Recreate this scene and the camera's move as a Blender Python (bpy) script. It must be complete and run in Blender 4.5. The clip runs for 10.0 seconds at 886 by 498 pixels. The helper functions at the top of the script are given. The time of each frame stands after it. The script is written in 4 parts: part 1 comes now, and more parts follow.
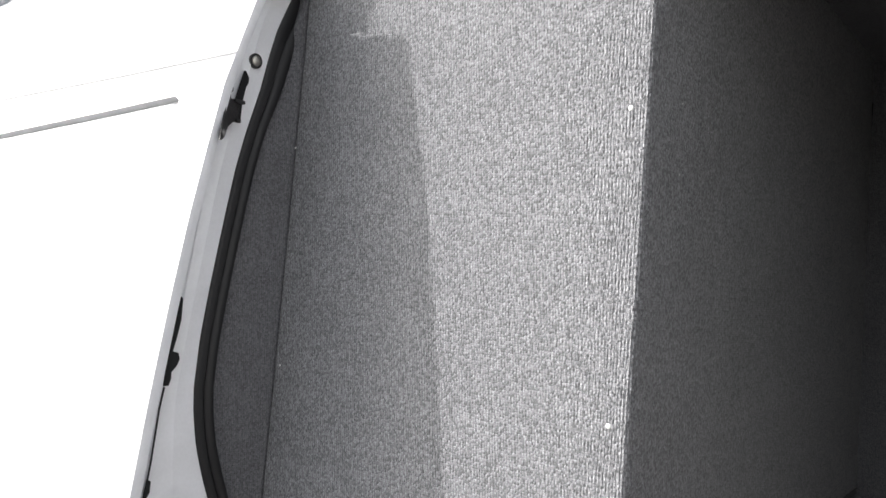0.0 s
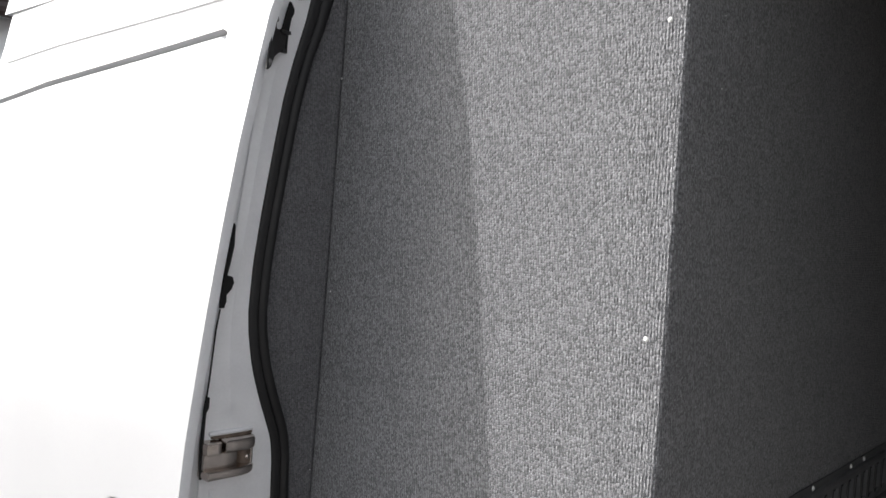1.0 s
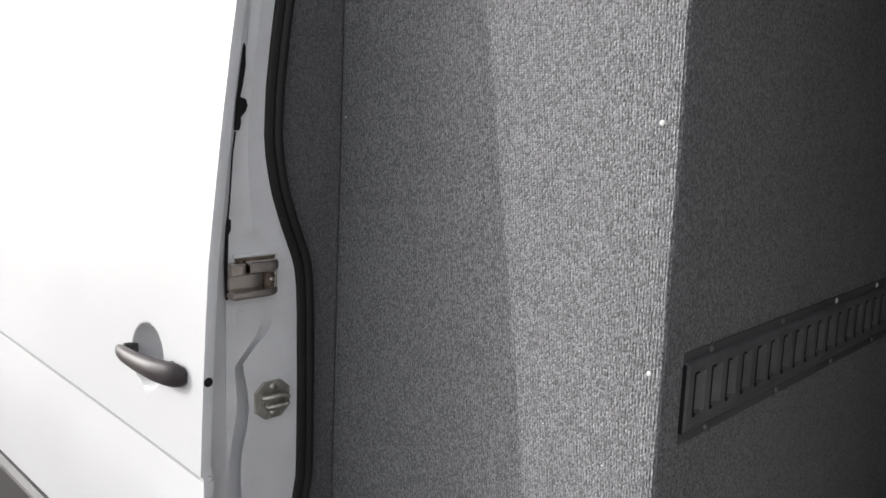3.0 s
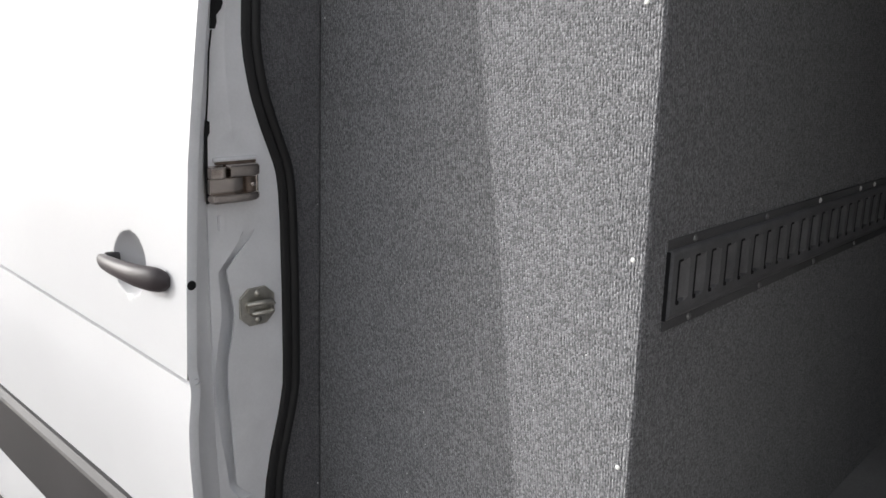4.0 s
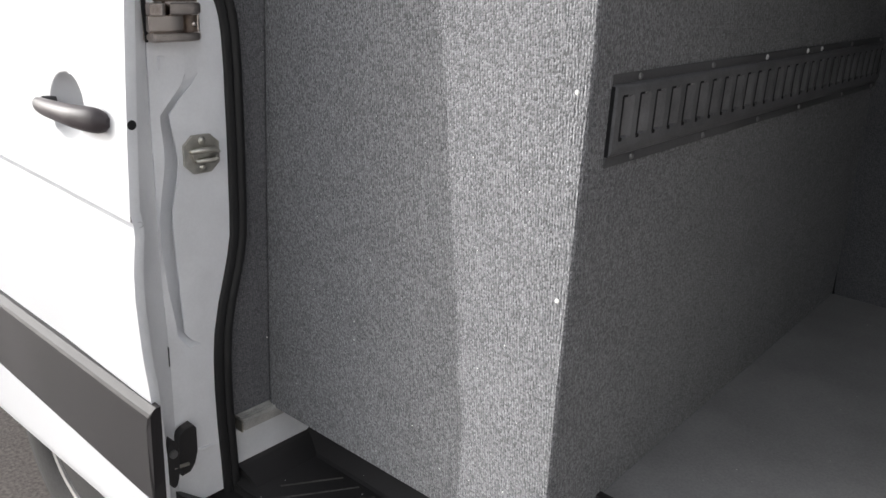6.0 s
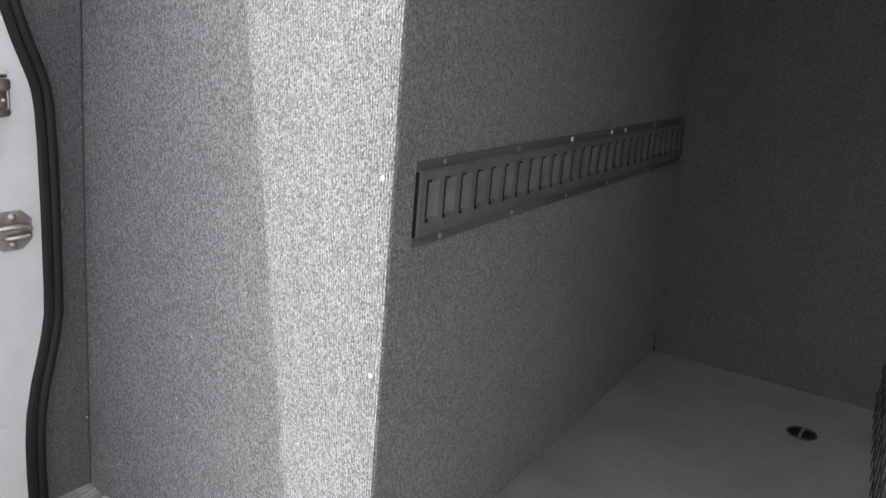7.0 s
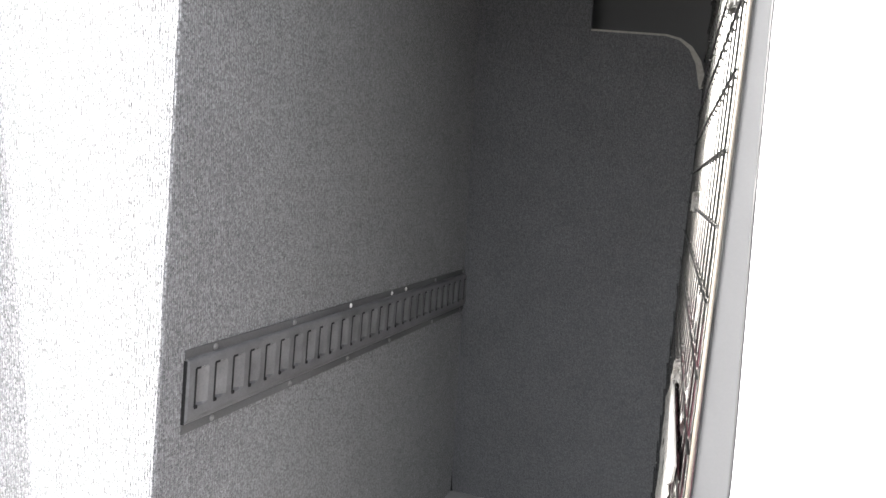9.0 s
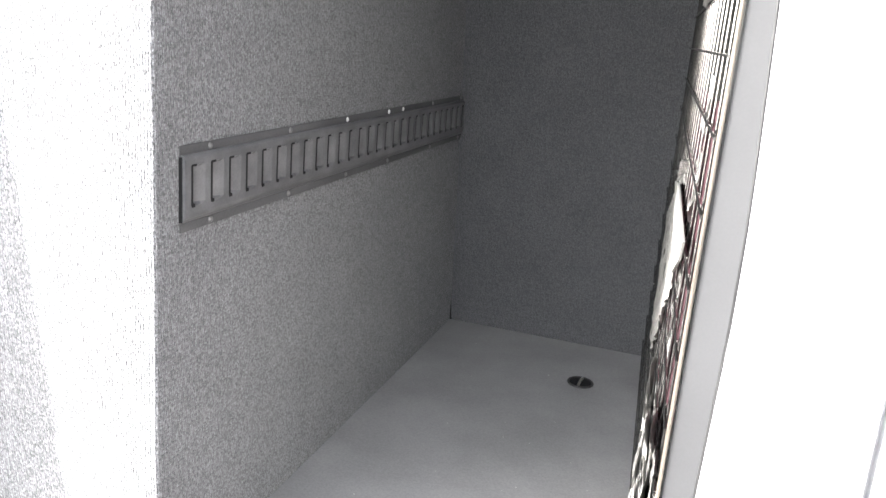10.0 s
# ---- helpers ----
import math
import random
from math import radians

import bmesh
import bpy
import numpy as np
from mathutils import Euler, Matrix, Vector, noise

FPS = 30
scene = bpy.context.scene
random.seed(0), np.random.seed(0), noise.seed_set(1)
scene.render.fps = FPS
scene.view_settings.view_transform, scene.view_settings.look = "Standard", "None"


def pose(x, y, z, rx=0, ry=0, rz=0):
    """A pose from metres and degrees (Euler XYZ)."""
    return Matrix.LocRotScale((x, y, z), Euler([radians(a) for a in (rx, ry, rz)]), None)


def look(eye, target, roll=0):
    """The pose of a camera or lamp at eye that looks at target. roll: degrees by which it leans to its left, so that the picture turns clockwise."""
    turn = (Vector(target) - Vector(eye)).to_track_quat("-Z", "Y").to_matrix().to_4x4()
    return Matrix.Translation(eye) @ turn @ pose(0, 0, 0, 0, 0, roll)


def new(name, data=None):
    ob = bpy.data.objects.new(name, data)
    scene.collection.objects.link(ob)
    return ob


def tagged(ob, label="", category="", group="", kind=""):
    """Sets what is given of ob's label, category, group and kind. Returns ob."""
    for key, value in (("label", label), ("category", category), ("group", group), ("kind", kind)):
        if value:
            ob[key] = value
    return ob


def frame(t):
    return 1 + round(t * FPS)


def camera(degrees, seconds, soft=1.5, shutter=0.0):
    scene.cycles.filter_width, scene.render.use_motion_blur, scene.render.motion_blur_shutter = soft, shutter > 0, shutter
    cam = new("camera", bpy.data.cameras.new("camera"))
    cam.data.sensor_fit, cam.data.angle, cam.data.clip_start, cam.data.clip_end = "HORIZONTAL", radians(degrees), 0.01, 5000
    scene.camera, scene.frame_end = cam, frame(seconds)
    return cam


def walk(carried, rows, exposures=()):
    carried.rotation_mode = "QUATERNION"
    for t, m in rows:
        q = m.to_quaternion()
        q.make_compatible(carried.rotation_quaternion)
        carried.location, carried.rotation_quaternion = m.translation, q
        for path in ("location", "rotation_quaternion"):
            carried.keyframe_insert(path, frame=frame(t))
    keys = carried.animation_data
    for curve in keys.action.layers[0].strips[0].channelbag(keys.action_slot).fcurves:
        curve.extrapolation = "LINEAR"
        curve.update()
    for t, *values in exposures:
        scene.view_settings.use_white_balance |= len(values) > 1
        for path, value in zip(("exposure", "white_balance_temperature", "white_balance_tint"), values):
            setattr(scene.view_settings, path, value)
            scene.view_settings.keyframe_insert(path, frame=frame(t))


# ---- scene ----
cam = camera(57.1, 10.0)
PATH = [
    (0, (0.437, -0.954, 1.826), (-0.8, 0.617, 1.869), 4.5),
    (0.5, (0.463, -0.958, 1.806), (-0.845, 0.555, 1.801), 4.1),
    (1, (0.477, -0.946, 1.779), (-0.871, 0.528, 1.701), 3.9),
    (1.5, (0.488, -0.938, 1.749), (-0.896, 0.497, 1.592), 3.4),
    (2, (0.496, -0.936, 1.715), (-0.907, 0.472, 1.492), 2.6),
    (2.5, (0.499, -0.93, 1.681), (-0.895, 0.478, 1.41), 2.2),
    (4, (0.51, -0.926, 1.568), (-0.823, 0.493, 1.112), 1.3),
    (4.5, (0.513, -0.921, 1.539), (-0.797, 0.497, 1.017), 1.3),
    (5, (0.517, -0.922, 1.504), (-0.769, 0.489, 0.907), 1.7),
    (5.2, (0.52, -0.928, 1.494), (-0.76, 0.476, 0.867), 1.9),
    (6.3, (0.568, -0.933, 1.472), (-0.583, 0.554, 0.789), 3.5),
    (6.5, (0.588, -0.923, 1.481), (-0.497, 0.63, 0.838), 3.8),
    (7, (0.624, -0.914, 1.523), (-0.353, 0.752, 1.001), 4.9),
    (7.5, (0.647, -0.914, 1.575), (-0.253, 0.825, 1.17), 5.7),
    (8, (0.678, -0.915, 1.607), (-0.123, 0.893, 1.307), 5.9),
    (8.5, (0.712, -0.92, 1.639), (0.056, 0.957, 1.428), 5.5),
    (9, (0.72, -0.941, 1.64), (0.086, 0.945, 1.44), 5.3),
    (9.5, (0.727, -0.942, 1.602), (0.15, 0.945, 1.278), 5.7),
    (10, (0.711, -0.926, 1.535), (0.139, 0.916, 1.005), 4.9),
]
SUN, SKY = 1.26, 0.15
EXPOSURES = [(0.0, 1.69), (0.5, 1.35), (1.0, 1.11), (2.0, 1.02), (2.5, 1.04), (4.0, 1.03), (5.2, 1.26), (6.5, 1.64), (7.0, 1.98), (7.5, 2.24), (8.0, 2.46), (8.2, 2.56), (8.5, 2.94), (9.0, 3.23), (10.0, 3.38)]
walk(cam, [(t, look(eye, target, roll)) for t, eye, target, roll in PATH], EXPOSURES)

# ---- world and light ----
SUN_DIR = Vector((1.05, 0.73, -0.455)).normalized()      # the way the sunlight travels
world = bpy.data.worlds.new("sky")
scene.world = world
world.use_nodes = True
wn = world.node_tree
sky = wn.nodes.new("ShaderNodeTexSky")
sky.sky_type = "NISHITA"
sky.sun_disc = False
sky.sun_elevation = math.asin(-SUN_DIR.z)
sky.sun_rotation = math.atan2(-SUN_DIR.x, -SUN_DIR.y)
sky.air_density, sky.dust_density, sky.ozone_density = 1.0, 2.0, 1.0
wn.nodes["Background"].inputs["Strength"].default_value = SKY
haze = wn.nodes.new("ShaderNodeHueSaturation")              # thin haze takes the blue out of the sky
haze.inputs["Saturation"].default_value = 0.2
wn.links.new(sky.outputs[0], haze.inputs["Color"])
wn.links.new(haze.outputs[0], wn.nodes["Background"].inputs["Color"])
sun = new("sun", bpy.data.lights.new("sun", "SUN"))
sun.data.energy, sun.data.angle, sun.data.color = SUN, radians(0.8), (1.0, 0.984, 0.972)
sun.matrix_world = look((-6, -5, 6), Vector((-6, -5, 6)) + SUN_DIR)


# ---- materials ----
def material(name, colour, rough=0.6, metal=0.0, spread=0.12, grain=400.0, stain=4.0, bump=0.0, bump_scale=None, spec=0.5, stains=0.15):
    """A surface with fine grain, slow stains and a little relief, at real-world size."""
    m = bpy.data.materials.new(name)
    m.use_nodes = True
    n, link = m.node_tree.nodes, m.node_tree.links.new
    b = n["Principled BSDF"]
    tex = n.new("ShaderNodeTexCoord")
    fine, slow = n.new("ShaderNodeTexNoise"), n.new("ShaderNodeTexNoise")
    fine.inputs["Scale"].default_value, fine.inputs["Detail"].default_value = grain, 3
    slow.inputs["Scale"].default_value, slow.inputs["Detail"].default_value = stain, 5
    for t in (fine, slow):
        link(tex.outputs["Object"], t.inputs["Vector"])
    r1, r2 = n.new("ShaderNodeMapRange"), n.new("ShaderNodeMapRange")
    for r, t, s in ((r1, fine, spread), (r2, slow, stains)):
        r.inputs["From Min"].default_value, r.inputs["From Max"].default_value = 0.3, 0.7
        r.inputs["To Min"].default_value, r.inputs["To Max"].default_value = 1 - s, 1 + s
        link(t.outputs["Fac"], r.inputs["Value"])
    mul = n.new("ShaderNodeMath")
    mul.operation = "MULTIPLY"
    link(r1.outputs[0], mul.inputs[0]), link(r2.outputs[0], mul.inputs[1])
    mix = n.new("ShaderNodeVectorMath")
    mix.operation = "SCALE"
    mix.inputs[0].default_value = colour
    link(mul.outputs[0], mix.inputs["Scale"])
    link(mix.outputs[0], b.inputs["Base Color"])
    rr = n.new("ShaderNodeMapRange")
    rr.inputs["To Min"].default_value, rr.inputs["To Max"].default_value = max(0.03, rough - 0.08), min(1, rough + 0.08)
    link(slow.outputs["Fac"], rr.inputs["Value"])
    link(rr.outputs[0], b.inputs["Roughness"])
    b.inputs["Metallic"].default_value = metal
    b.inputs["Specular IOR Level"].default_value = spec
    if bump:
        bp = n.new("ShaderNodeBump")
        bp.inputs["Strength"].default_value, bp.inputs["Distance"].default_value = bump, 0.002
        src = fine
        if bump_scale:
            src = n.new("ShaderNodeTexNoise")
            src.inputs["Scale"].default_value = bump_scale
            link(tex.outputs["Object"], src.inputs["Vector"])
        link(src.outputs["Fac"], bp.inputs["Height"])
        link(bp.outputs[0], b.inputs["Normal"])
    return m


def carpet_material(name, colour, contrast=0.42, ribs=0.34):
    """Van-lining carpet: flecked loop pile in faint upright rows."""
    m = bpy.data.materials.new(name)
    m.use_nodes = True
    n, link = m.node_tree.nodes, m.node_tree.links.new
    b = n["Principled BSDF"]
    b.inputs["Roughness"].default_value = 1.0
    b.inputs["Specular IOR Level"].default_value = 0.1
    b.inputs["Sheen Weight"].default_value = 0.15
    b.inputs["Sheen Roughness"].default_value = 0.6
    tex = n.new("ShaderNodeTexCoord")
    loops = n.new("ShaderNodeTexVoronoi")                    # one cell a loop, in loose upright columns
    loops.inputs["Scale"].default_value, loops.inputs["Randomness"].default_value = 1.0, 0.62
    stretch = n.new("ShaderNodeMapping")
    stretch.inputs["Scale"].default_value = (350, 350, 290)
    stretch.inputs["Location"].default_value = (0.5, 0.5, 0.0)
    link(tex.outputs["Object"], stretch.inputs["Vector"])
    link(stretch.outputs[0], loops.inputs["Vector"])
    flecks = n.new("ShaderNodeTexNoise")
    flecks.inputs["Scale"].default_value, flecks.inputs["Detail"].default_value = 640, 2
    link(tex.outputs["Object"], flecks.inputs["Vector"])
    rows = n.new("ShaderNodeTexNoise")                       # loops run in short upright rows
    rows.inputs["Scale"].default_value, rows.inputs["Detail"].default_value = 1.0, 2
    flat = n.new("ShaderNodeMapping")
    flat.inputs["Scale"].default_value = (430, 430, 230)
    link(tex.outputs["Object"], flat.inputs["Vector"])
    link(flat.outputs[0], rows.inputs["Vector"])
    band = n.new("ShaderNodeTexWave")                        # the knitted rows, 4.7 mm apart, upright on every wall
    band.bands_direction = "DIAGONAL"
    for key, v in (("Scale", 133.7), ("Distortion", 4.5), ("Detail", 2.0), ("Detail Scale", 1.6)):
        band.inputs[key].default_value = v
    upright = n.new("ShaderNodeMapping")
    upright.inputs["Scale"].default_value = (1.0, 1.0, 0.12)
    link(tex.outputs["Object"], upright.inputs["Vector"])
    link(upright.outputs[0], band.inputs["Vector"])
    worn = n.new("ShaderNodeTexNoise")
    worn.inputs["Scale"].default_value, worn.inputs["Detail"].default_value = 9, 3
    link(tex.outputs["Object"], worn.inputs["Vector"])

    def ranged(sock, lo, hi, f0=0.3, f1=0.7):
        r = n.new("ShaderNodeMapRange")
        r.inputs["From Min"].default_value, r.inputs["From Max"].default_value = f0, f1
        r.inputs["To Min"].default_value, r.inputs["To Max"].default_value = lo, hi
        link(sock, r.inputs["Value"])
        return r.outputs[0]

    def times(a, c):
        k = n.new("ShaderNodeMath")
        k.operation = "MULTIPLY"
        link(a, k.inputs[0]), link(c, k.inputs[1])
        return k.outputs[0]

    sep = n.new("ShaderNodeSeparateColor")
    link(loops.outputs["Color"], sep.inputs[0])
    f = times(ranged(flecks.outputs["Fac"], 1 - contrast * 0.6, 1 + contrast * 0.6), ranged(sep.outputs[0], 1 - contrast, 1 + contrast, 0, 1))
    f = times(f, ranged(rows.outputs["Fac"], 1 - ribs * 0.6, 1 + ribs * 0.6, 0.3, 0.7))
    f = times(f, ranged(band.outputs["Fac"], 1 - ribs * 0.45, 1 + ribs * 0.45, 0, 1))
    f = times(f, ranged(worn.outputs["Fac"], 0.95, 1.05))
    sc = n.new("ShaderNodeVectorMath")
    sc.operation = "SCALE"
    sc.inputs[0].default_value = colour
    link(f, sc.inputs["Scale"])
    link(sc.outputs[0], b.inputs["Base Color"])
    add = n.new("ShaderNodeMath")
    add.operation = "MULTIPLY_ADD"
    add.inputs[1].default_value = -1.0
    link(loops.outputs["Distance"], add.inputs[0]), link(rows.outputs["Fac"], add.inputs[2])
    bp = n.new("ShaderNodeBump")
    bp.inputs["Strength"].default_value, bp.inputs["Distance"].default_value = 1.0, 0.002
    link(add.outputs[0], bp.inputs["Height"])
    link(bp.outputs[0], b.inputs["Normal"])
    return m


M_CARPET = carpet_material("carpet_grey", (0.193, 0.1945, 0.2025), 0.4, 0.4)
# return by the seal: same carpet, crease shade put into the colour
M_CARPET_SHADE = carpet_material("carpet_shade", (0.139, 0.14, 0.1485), 0.26, 0.26)
# far lining and ceiling: colour lowered to suit the dim deep interior
M_CARPET_DARK = carpet_material("carpet_dim", (0.096, 0.0965, 0.1035), 0.24, 0.2)
# outer skin: white paint with its colour lowered against the full sun
M_WHITE = material("paint_white_toned", (0.5094, 0.513, 0.5274), 0.4, spread=0.01, grain=300, stain=3, stains=0.03)
# the same white paint on shaded jambs, colour raised to brighten them
M_WHITE_SHADE = material("paint_white_shade", (0.87, 0.88, 0.905), 0.35, spread=0.02, grain=200, stain=9, stains=0.07)
M_RUBBER = material("rubber_black", (0.0103, 0.0103, 0.0112), 0.55, bump=0.15, grain=500, stains=0.3)
M_PLASTIC = material("plastic_dark", (0.0301, 0.0284, 0.0292), 0.5, bump=0.25, grain=900, stains=0.2)
M_TREAD = material("plastic_worn", (0.0774, 0.074, 0.0722), 0.45, spread=0.3, grain=200, stain=30, stains=0.5)
M_HANDLE = material("plastic_handle", (0.043, 0.0353, 0.0378), 0.42, spec=0.4, bump=0.2, grain=1200, stains=0.2)
M_MOULD = material("moulding_grey", (0.0215, 0.0193, 0.0211), 0.55, bump=0.2, grain=900, stains=0.2)
M_VOID = material("void_black", (0.006, 0.006, 0.007), 0.8)
M_FLANGE = material("flange_dark", (0.1032, 0.1032, 0.1066), 0.6, stains=0.25)
M_TRACK = material("track_steel", (0.1462, 0.1462, 0.1514), 0.36, metal=0.0, spread=0.1, grain=300, stain=20, stains=0.25, bump=0.1)
M_ZINC = material("zinc", (0.558, 0.54, 0.486), 0.32, metal=0.9, spread=0.1, grain=500, stain=40, stains=0.2)
M_BRONZE = material("passivated_steel", (0.54, 0.486, 0.45), 0.22, metal=1.0, spread=0.06, grain=300, stain=40, stains=0.12)
M_GREASE = material("old_grease", (0.144, 0.108, 0.0855), 0.45, spread=0.2, stain=60, stains=0.4)
M_SCREW = material("screw_white", (0.82, 0.82, 0.8), 0.4, spread=0.05)
M_DARKSCREW = material("screw_dark", (0.25, 0.25, 0.25), 0.4, metal=0.6, spread=0.1)
M_FLOOR = material("floor_vinyl", (0.3096, 0.3062, 0.307), 0.58, spread=0.1, grain=250, stain=6, stains=0.13, bump=0.1)
M_WIRE = material("wire_zinc", (0.172, 0.1703, 0.1651), 0.24, metal=0.95, spread=0.15, stain=30, stains=0.3)
M_FILM_DULL = material("film_dull", (0.043, 0.043, 0.0404), 0.5, spread=0.05, grain=60, stain=14, stains=0.25, bump=0.5, bump_scale=60)
M_BAG = material("film_clear", (0.2, 0.195, 0.187), 0.3, spec=0.5, spread=0.05, grain=60, stain=18, stains=0.4, bump=0.9, bump_scale=90)
M_BAR = material("bar_cream", (0.1204, 0.1058, 0.086), 0.45, spread=0.1, stain=6, stains=0.35)
M_CARD = material("card_white", (0.2322, 0.2305, 0.2219), 0.6, spread=0.03, stains=0.06)
M_RED = material("cloth_red", (0.0361, 0.0082, 0.0138), 0.8, spread=0.2, stains=0.3)
M_TRIM = material("pillar_trim_grey", (0.043, 0.0439, 0.0464), 0.65, spread=0.04, stains=0.12)
M_BOARD = material("board_edge", (0.2924, 0.2795, 0.258), 0.8, spread=0.15, grain=120)
M_ALU = material("aluminium_strip", (0.4988, 0.4859, 0.4644), 0.4, metal=0.15, spread=0.12, stain=25, stains=0.25)
M_GROUND = material("asphalt", (0.0989, 0.086, 0.08), 0.9, spread=0.4, grain=90, stain=1.5, stains=0.25, bump=0.8)
M_BOUNCE = material("bounce_pale", (0.344, 0.3397, 0.3354), 0.9, spread=0.08, grain=60, stain=1.2, stains=0.12, bump=0.4)
M_TYRE = material("tyre", (0.02, 0.019, 0.019), 0.8, spread=0.15, bump=0.3, grain=120, stains=0.3)
M_RIM = material("wheel_rim", (0.35, 0.34, 0.33), 0.4, metal=0.6)
M_SIDING = material("siding_grey", (0.78, 0.79, 0.81), 0.6, spread=0.03, stain=2, stains=0.06)
M_EAVES = material("eaves_brown", (0.035, 0.022, 0.02), 0.5, spread=0.1, stains=0.2)
M_BRICK = material("roof_brown", (0.11, 0.05, 0.035), 0.85, spread=0.3, grain=30, stain=3, stains=0.3)


# ---- building helpers ----
def part(name, bm, mat, parent=None, label="", smooth=False):
    me = bpy.data.meshes.new(name)
    bmesh.ops.recalc_face_normals(bm, faces=bm.faces)
    bm.to_mesh(me)
    bm.free()
    me.materials.append(mat)
    if smooth:
        for p in me.polygons:
            p.use_smooth = True
        me.set_sharp_from_angle(angle=radians(38))
    ob = new(name, me)
    if parent:
        ob.parent = parent
    if label:
        ob["label"] = label
    return ob


def thing(name, at=(0, 0, 0), **tags):
    ob = new(name)
    ob.location = at
    ob.empty_display_size = 0.05
    return tagged(ob, **tags)


def block(lo, hi, bevel=0.0, seg=2, bm=None):
    """A box from corner lo to corner hi, with rounded edges."""
    bm = bm or bmesh.new()
    v = [bm.verts.new((x, y, z)) for x in (lo[0], hi[0]) for y in (lo[1], hi[1]) for z in (lo[2], hi[2])]
    fs = [bm.faces.new([v[i] for i in q]) for q in ((0, 1, 3, 2), (4, 6, 7, 5), (0, 4, 5, 1), (2, 3, 7, 6), (0, 2, 6, 4), (1, 5, 7, 3))]
    if bevel:
        es = list({e for f in fs for e in f.edges})
        bmesh.ops.bevel(bm, geom=es, offset=bevel, segments=seg, affect="EDGES")
    return bm


def prism(points, a, b, bm=None):
    """A closed outline of 3D points (at a) swept along the vector b."""
    bm = bm or bmesh.new()
    b = Vector(b)
    lo = [bm.verts.new(Vector(p) + Vector(a)) for p in points]
    hi = [bm.verts.new(Vector(p) + Vector(a) + b) for p in points]
    bm.faces.new(lo), bm.faces.new(hi[::-1])
    for i in range(len(lo)):
        j = (i + 1) % len(lo)
        bm.faces.new((lo[i], hi[i], hi[j], lo[j]))
    return bm


def loft(rings, closed_ring=True, caps=True, bm=None):
    """Skins rings of 3D points that all have the same count."""
    bm = bm or bmesh.new()
    vs = [[bm.verts.new(p) for p in r] for r in rings]
    k = len(vs[0])
    for a, b in zip(vs, vs[1:]):
        for i in range(k if closed_ring else k - 1):
            j = (i + 1) % k
            bm.faces.new((a[i], a[j], b[j], b[i]))
    if caps and closed_ring:
        bm.faces.new(vs[0][::-1]), bm.faces.new(vs[-1])
    return bm


def rod(a, b, r, n=8, bm=None, r2=None):
    a, b = Vector(a), Vector(b)
    q = (b - a).to_track_quat("Z", "Y").to_matrix()
    ring = lambda c, rr: [c + q @ Vector((rr * math.cos(i * math.tau / n), rr * math.sin(i * math.tau / n), 0)) for i in range(n)]
    return loft([ring(a, r), ring(b, r if r2 is None else r2)], bm=bm)


def tube(pts, r, n=6, bm=None):
    """A round bar through a row of points."""
    pts = [Vector(p) for p in pts]
    rings = []
    for i, p in enumerate(pts):
        d = (pts[min(i + 1, len(pts) - 1)] - pts[max(i - 1, 0)]).normalized()
        q = d.to_track_quat("Z", "Y").to_matrix()
        rings.append([p + q @ Vector((r * math.cos(k * math.tau / n), r * math.sin(k * math.tau / n), 0)) for k in range(n)])
    return loft(rings, bm=bm)


def dome(c, axis, r, h, n=10, rings=3, bm=None):
    """A low round head, its flat side at c, bulging along axis."""
    q = Vector(axis).to_track_quat("Z", "Y").to_matrix()
    rs = []
    for j in range(rings + 1):
        a = j / (rings + 0.35) * math.pi / 2
        rs.append([Vector(c) + q @ Vector((r * math.cos(a) * math.cos(i * math.tau / n), r * math.cos(a) * math.sin(i * math.tau / n), h * math.sin(a))) for i in range(n)])
    return loft(rs, bm=bm)


def curve_at(table, z):
    zs, ys = zip(*sorted(table))
    return float(np.interp(z, zs, ys))


# ---- measures of the van, metres; x towards its front, y into it, z up ----
FLOOR = 0.602
FAR_Y = [(0.6, 1.512), (0.95, 1.497), (1.32, 1.46), (1.6, 1.425), (1.84, 1.388), (2.05, 1.352), (2.43, 1.28)]   # the far lining leans in
MESH_X0, MESH_X1 = 0.722, 0.628                  # the mesh guard: x at its near and far end
DOOR_X = -0.635                                   # leading edge of the open sliding door
DOOR_Y = [(2.3, -0.105), (2.233, -0.132), (2.142, -0.161), (2.083, -0.18), (2.0, -0.197), (1.875, -0.221), (1.737, -0.243), (1.6, -0.262), (1.478, -0.277), (1.4, -0.286), (1.3, -0.293), (1.2, -0.299), (1.1, -0.304), (1.052, -0.306), (1.041, -0.299), (1.03, -0.3), (0.97, -0.3075), (0.92, -0.309), (0.87, -0.307), (0.81, -0.304), (0.75, -0.298), (0.7, -0.295), (0.6, -0.291), (0.5, -0.291), (0.40, -0.285), (0.372, -0.276)]
GAP_Y = [(2.26, -0.097), (2.15, -0.121), (2.05, -0.143), (2.0, -0.155), (1.906, -0.169), (1.813, -0.18), (1.747, -0.188), (1.635, -0.205), (1.569, -0.216), (1.494, -0.222), (1.452, -0.227), (1.4, -0.231), (1.2, -0.2345), (0.9, -0.234), (0.78, -0.2295), (0.6, -0.229), (0.4, -0.229)]
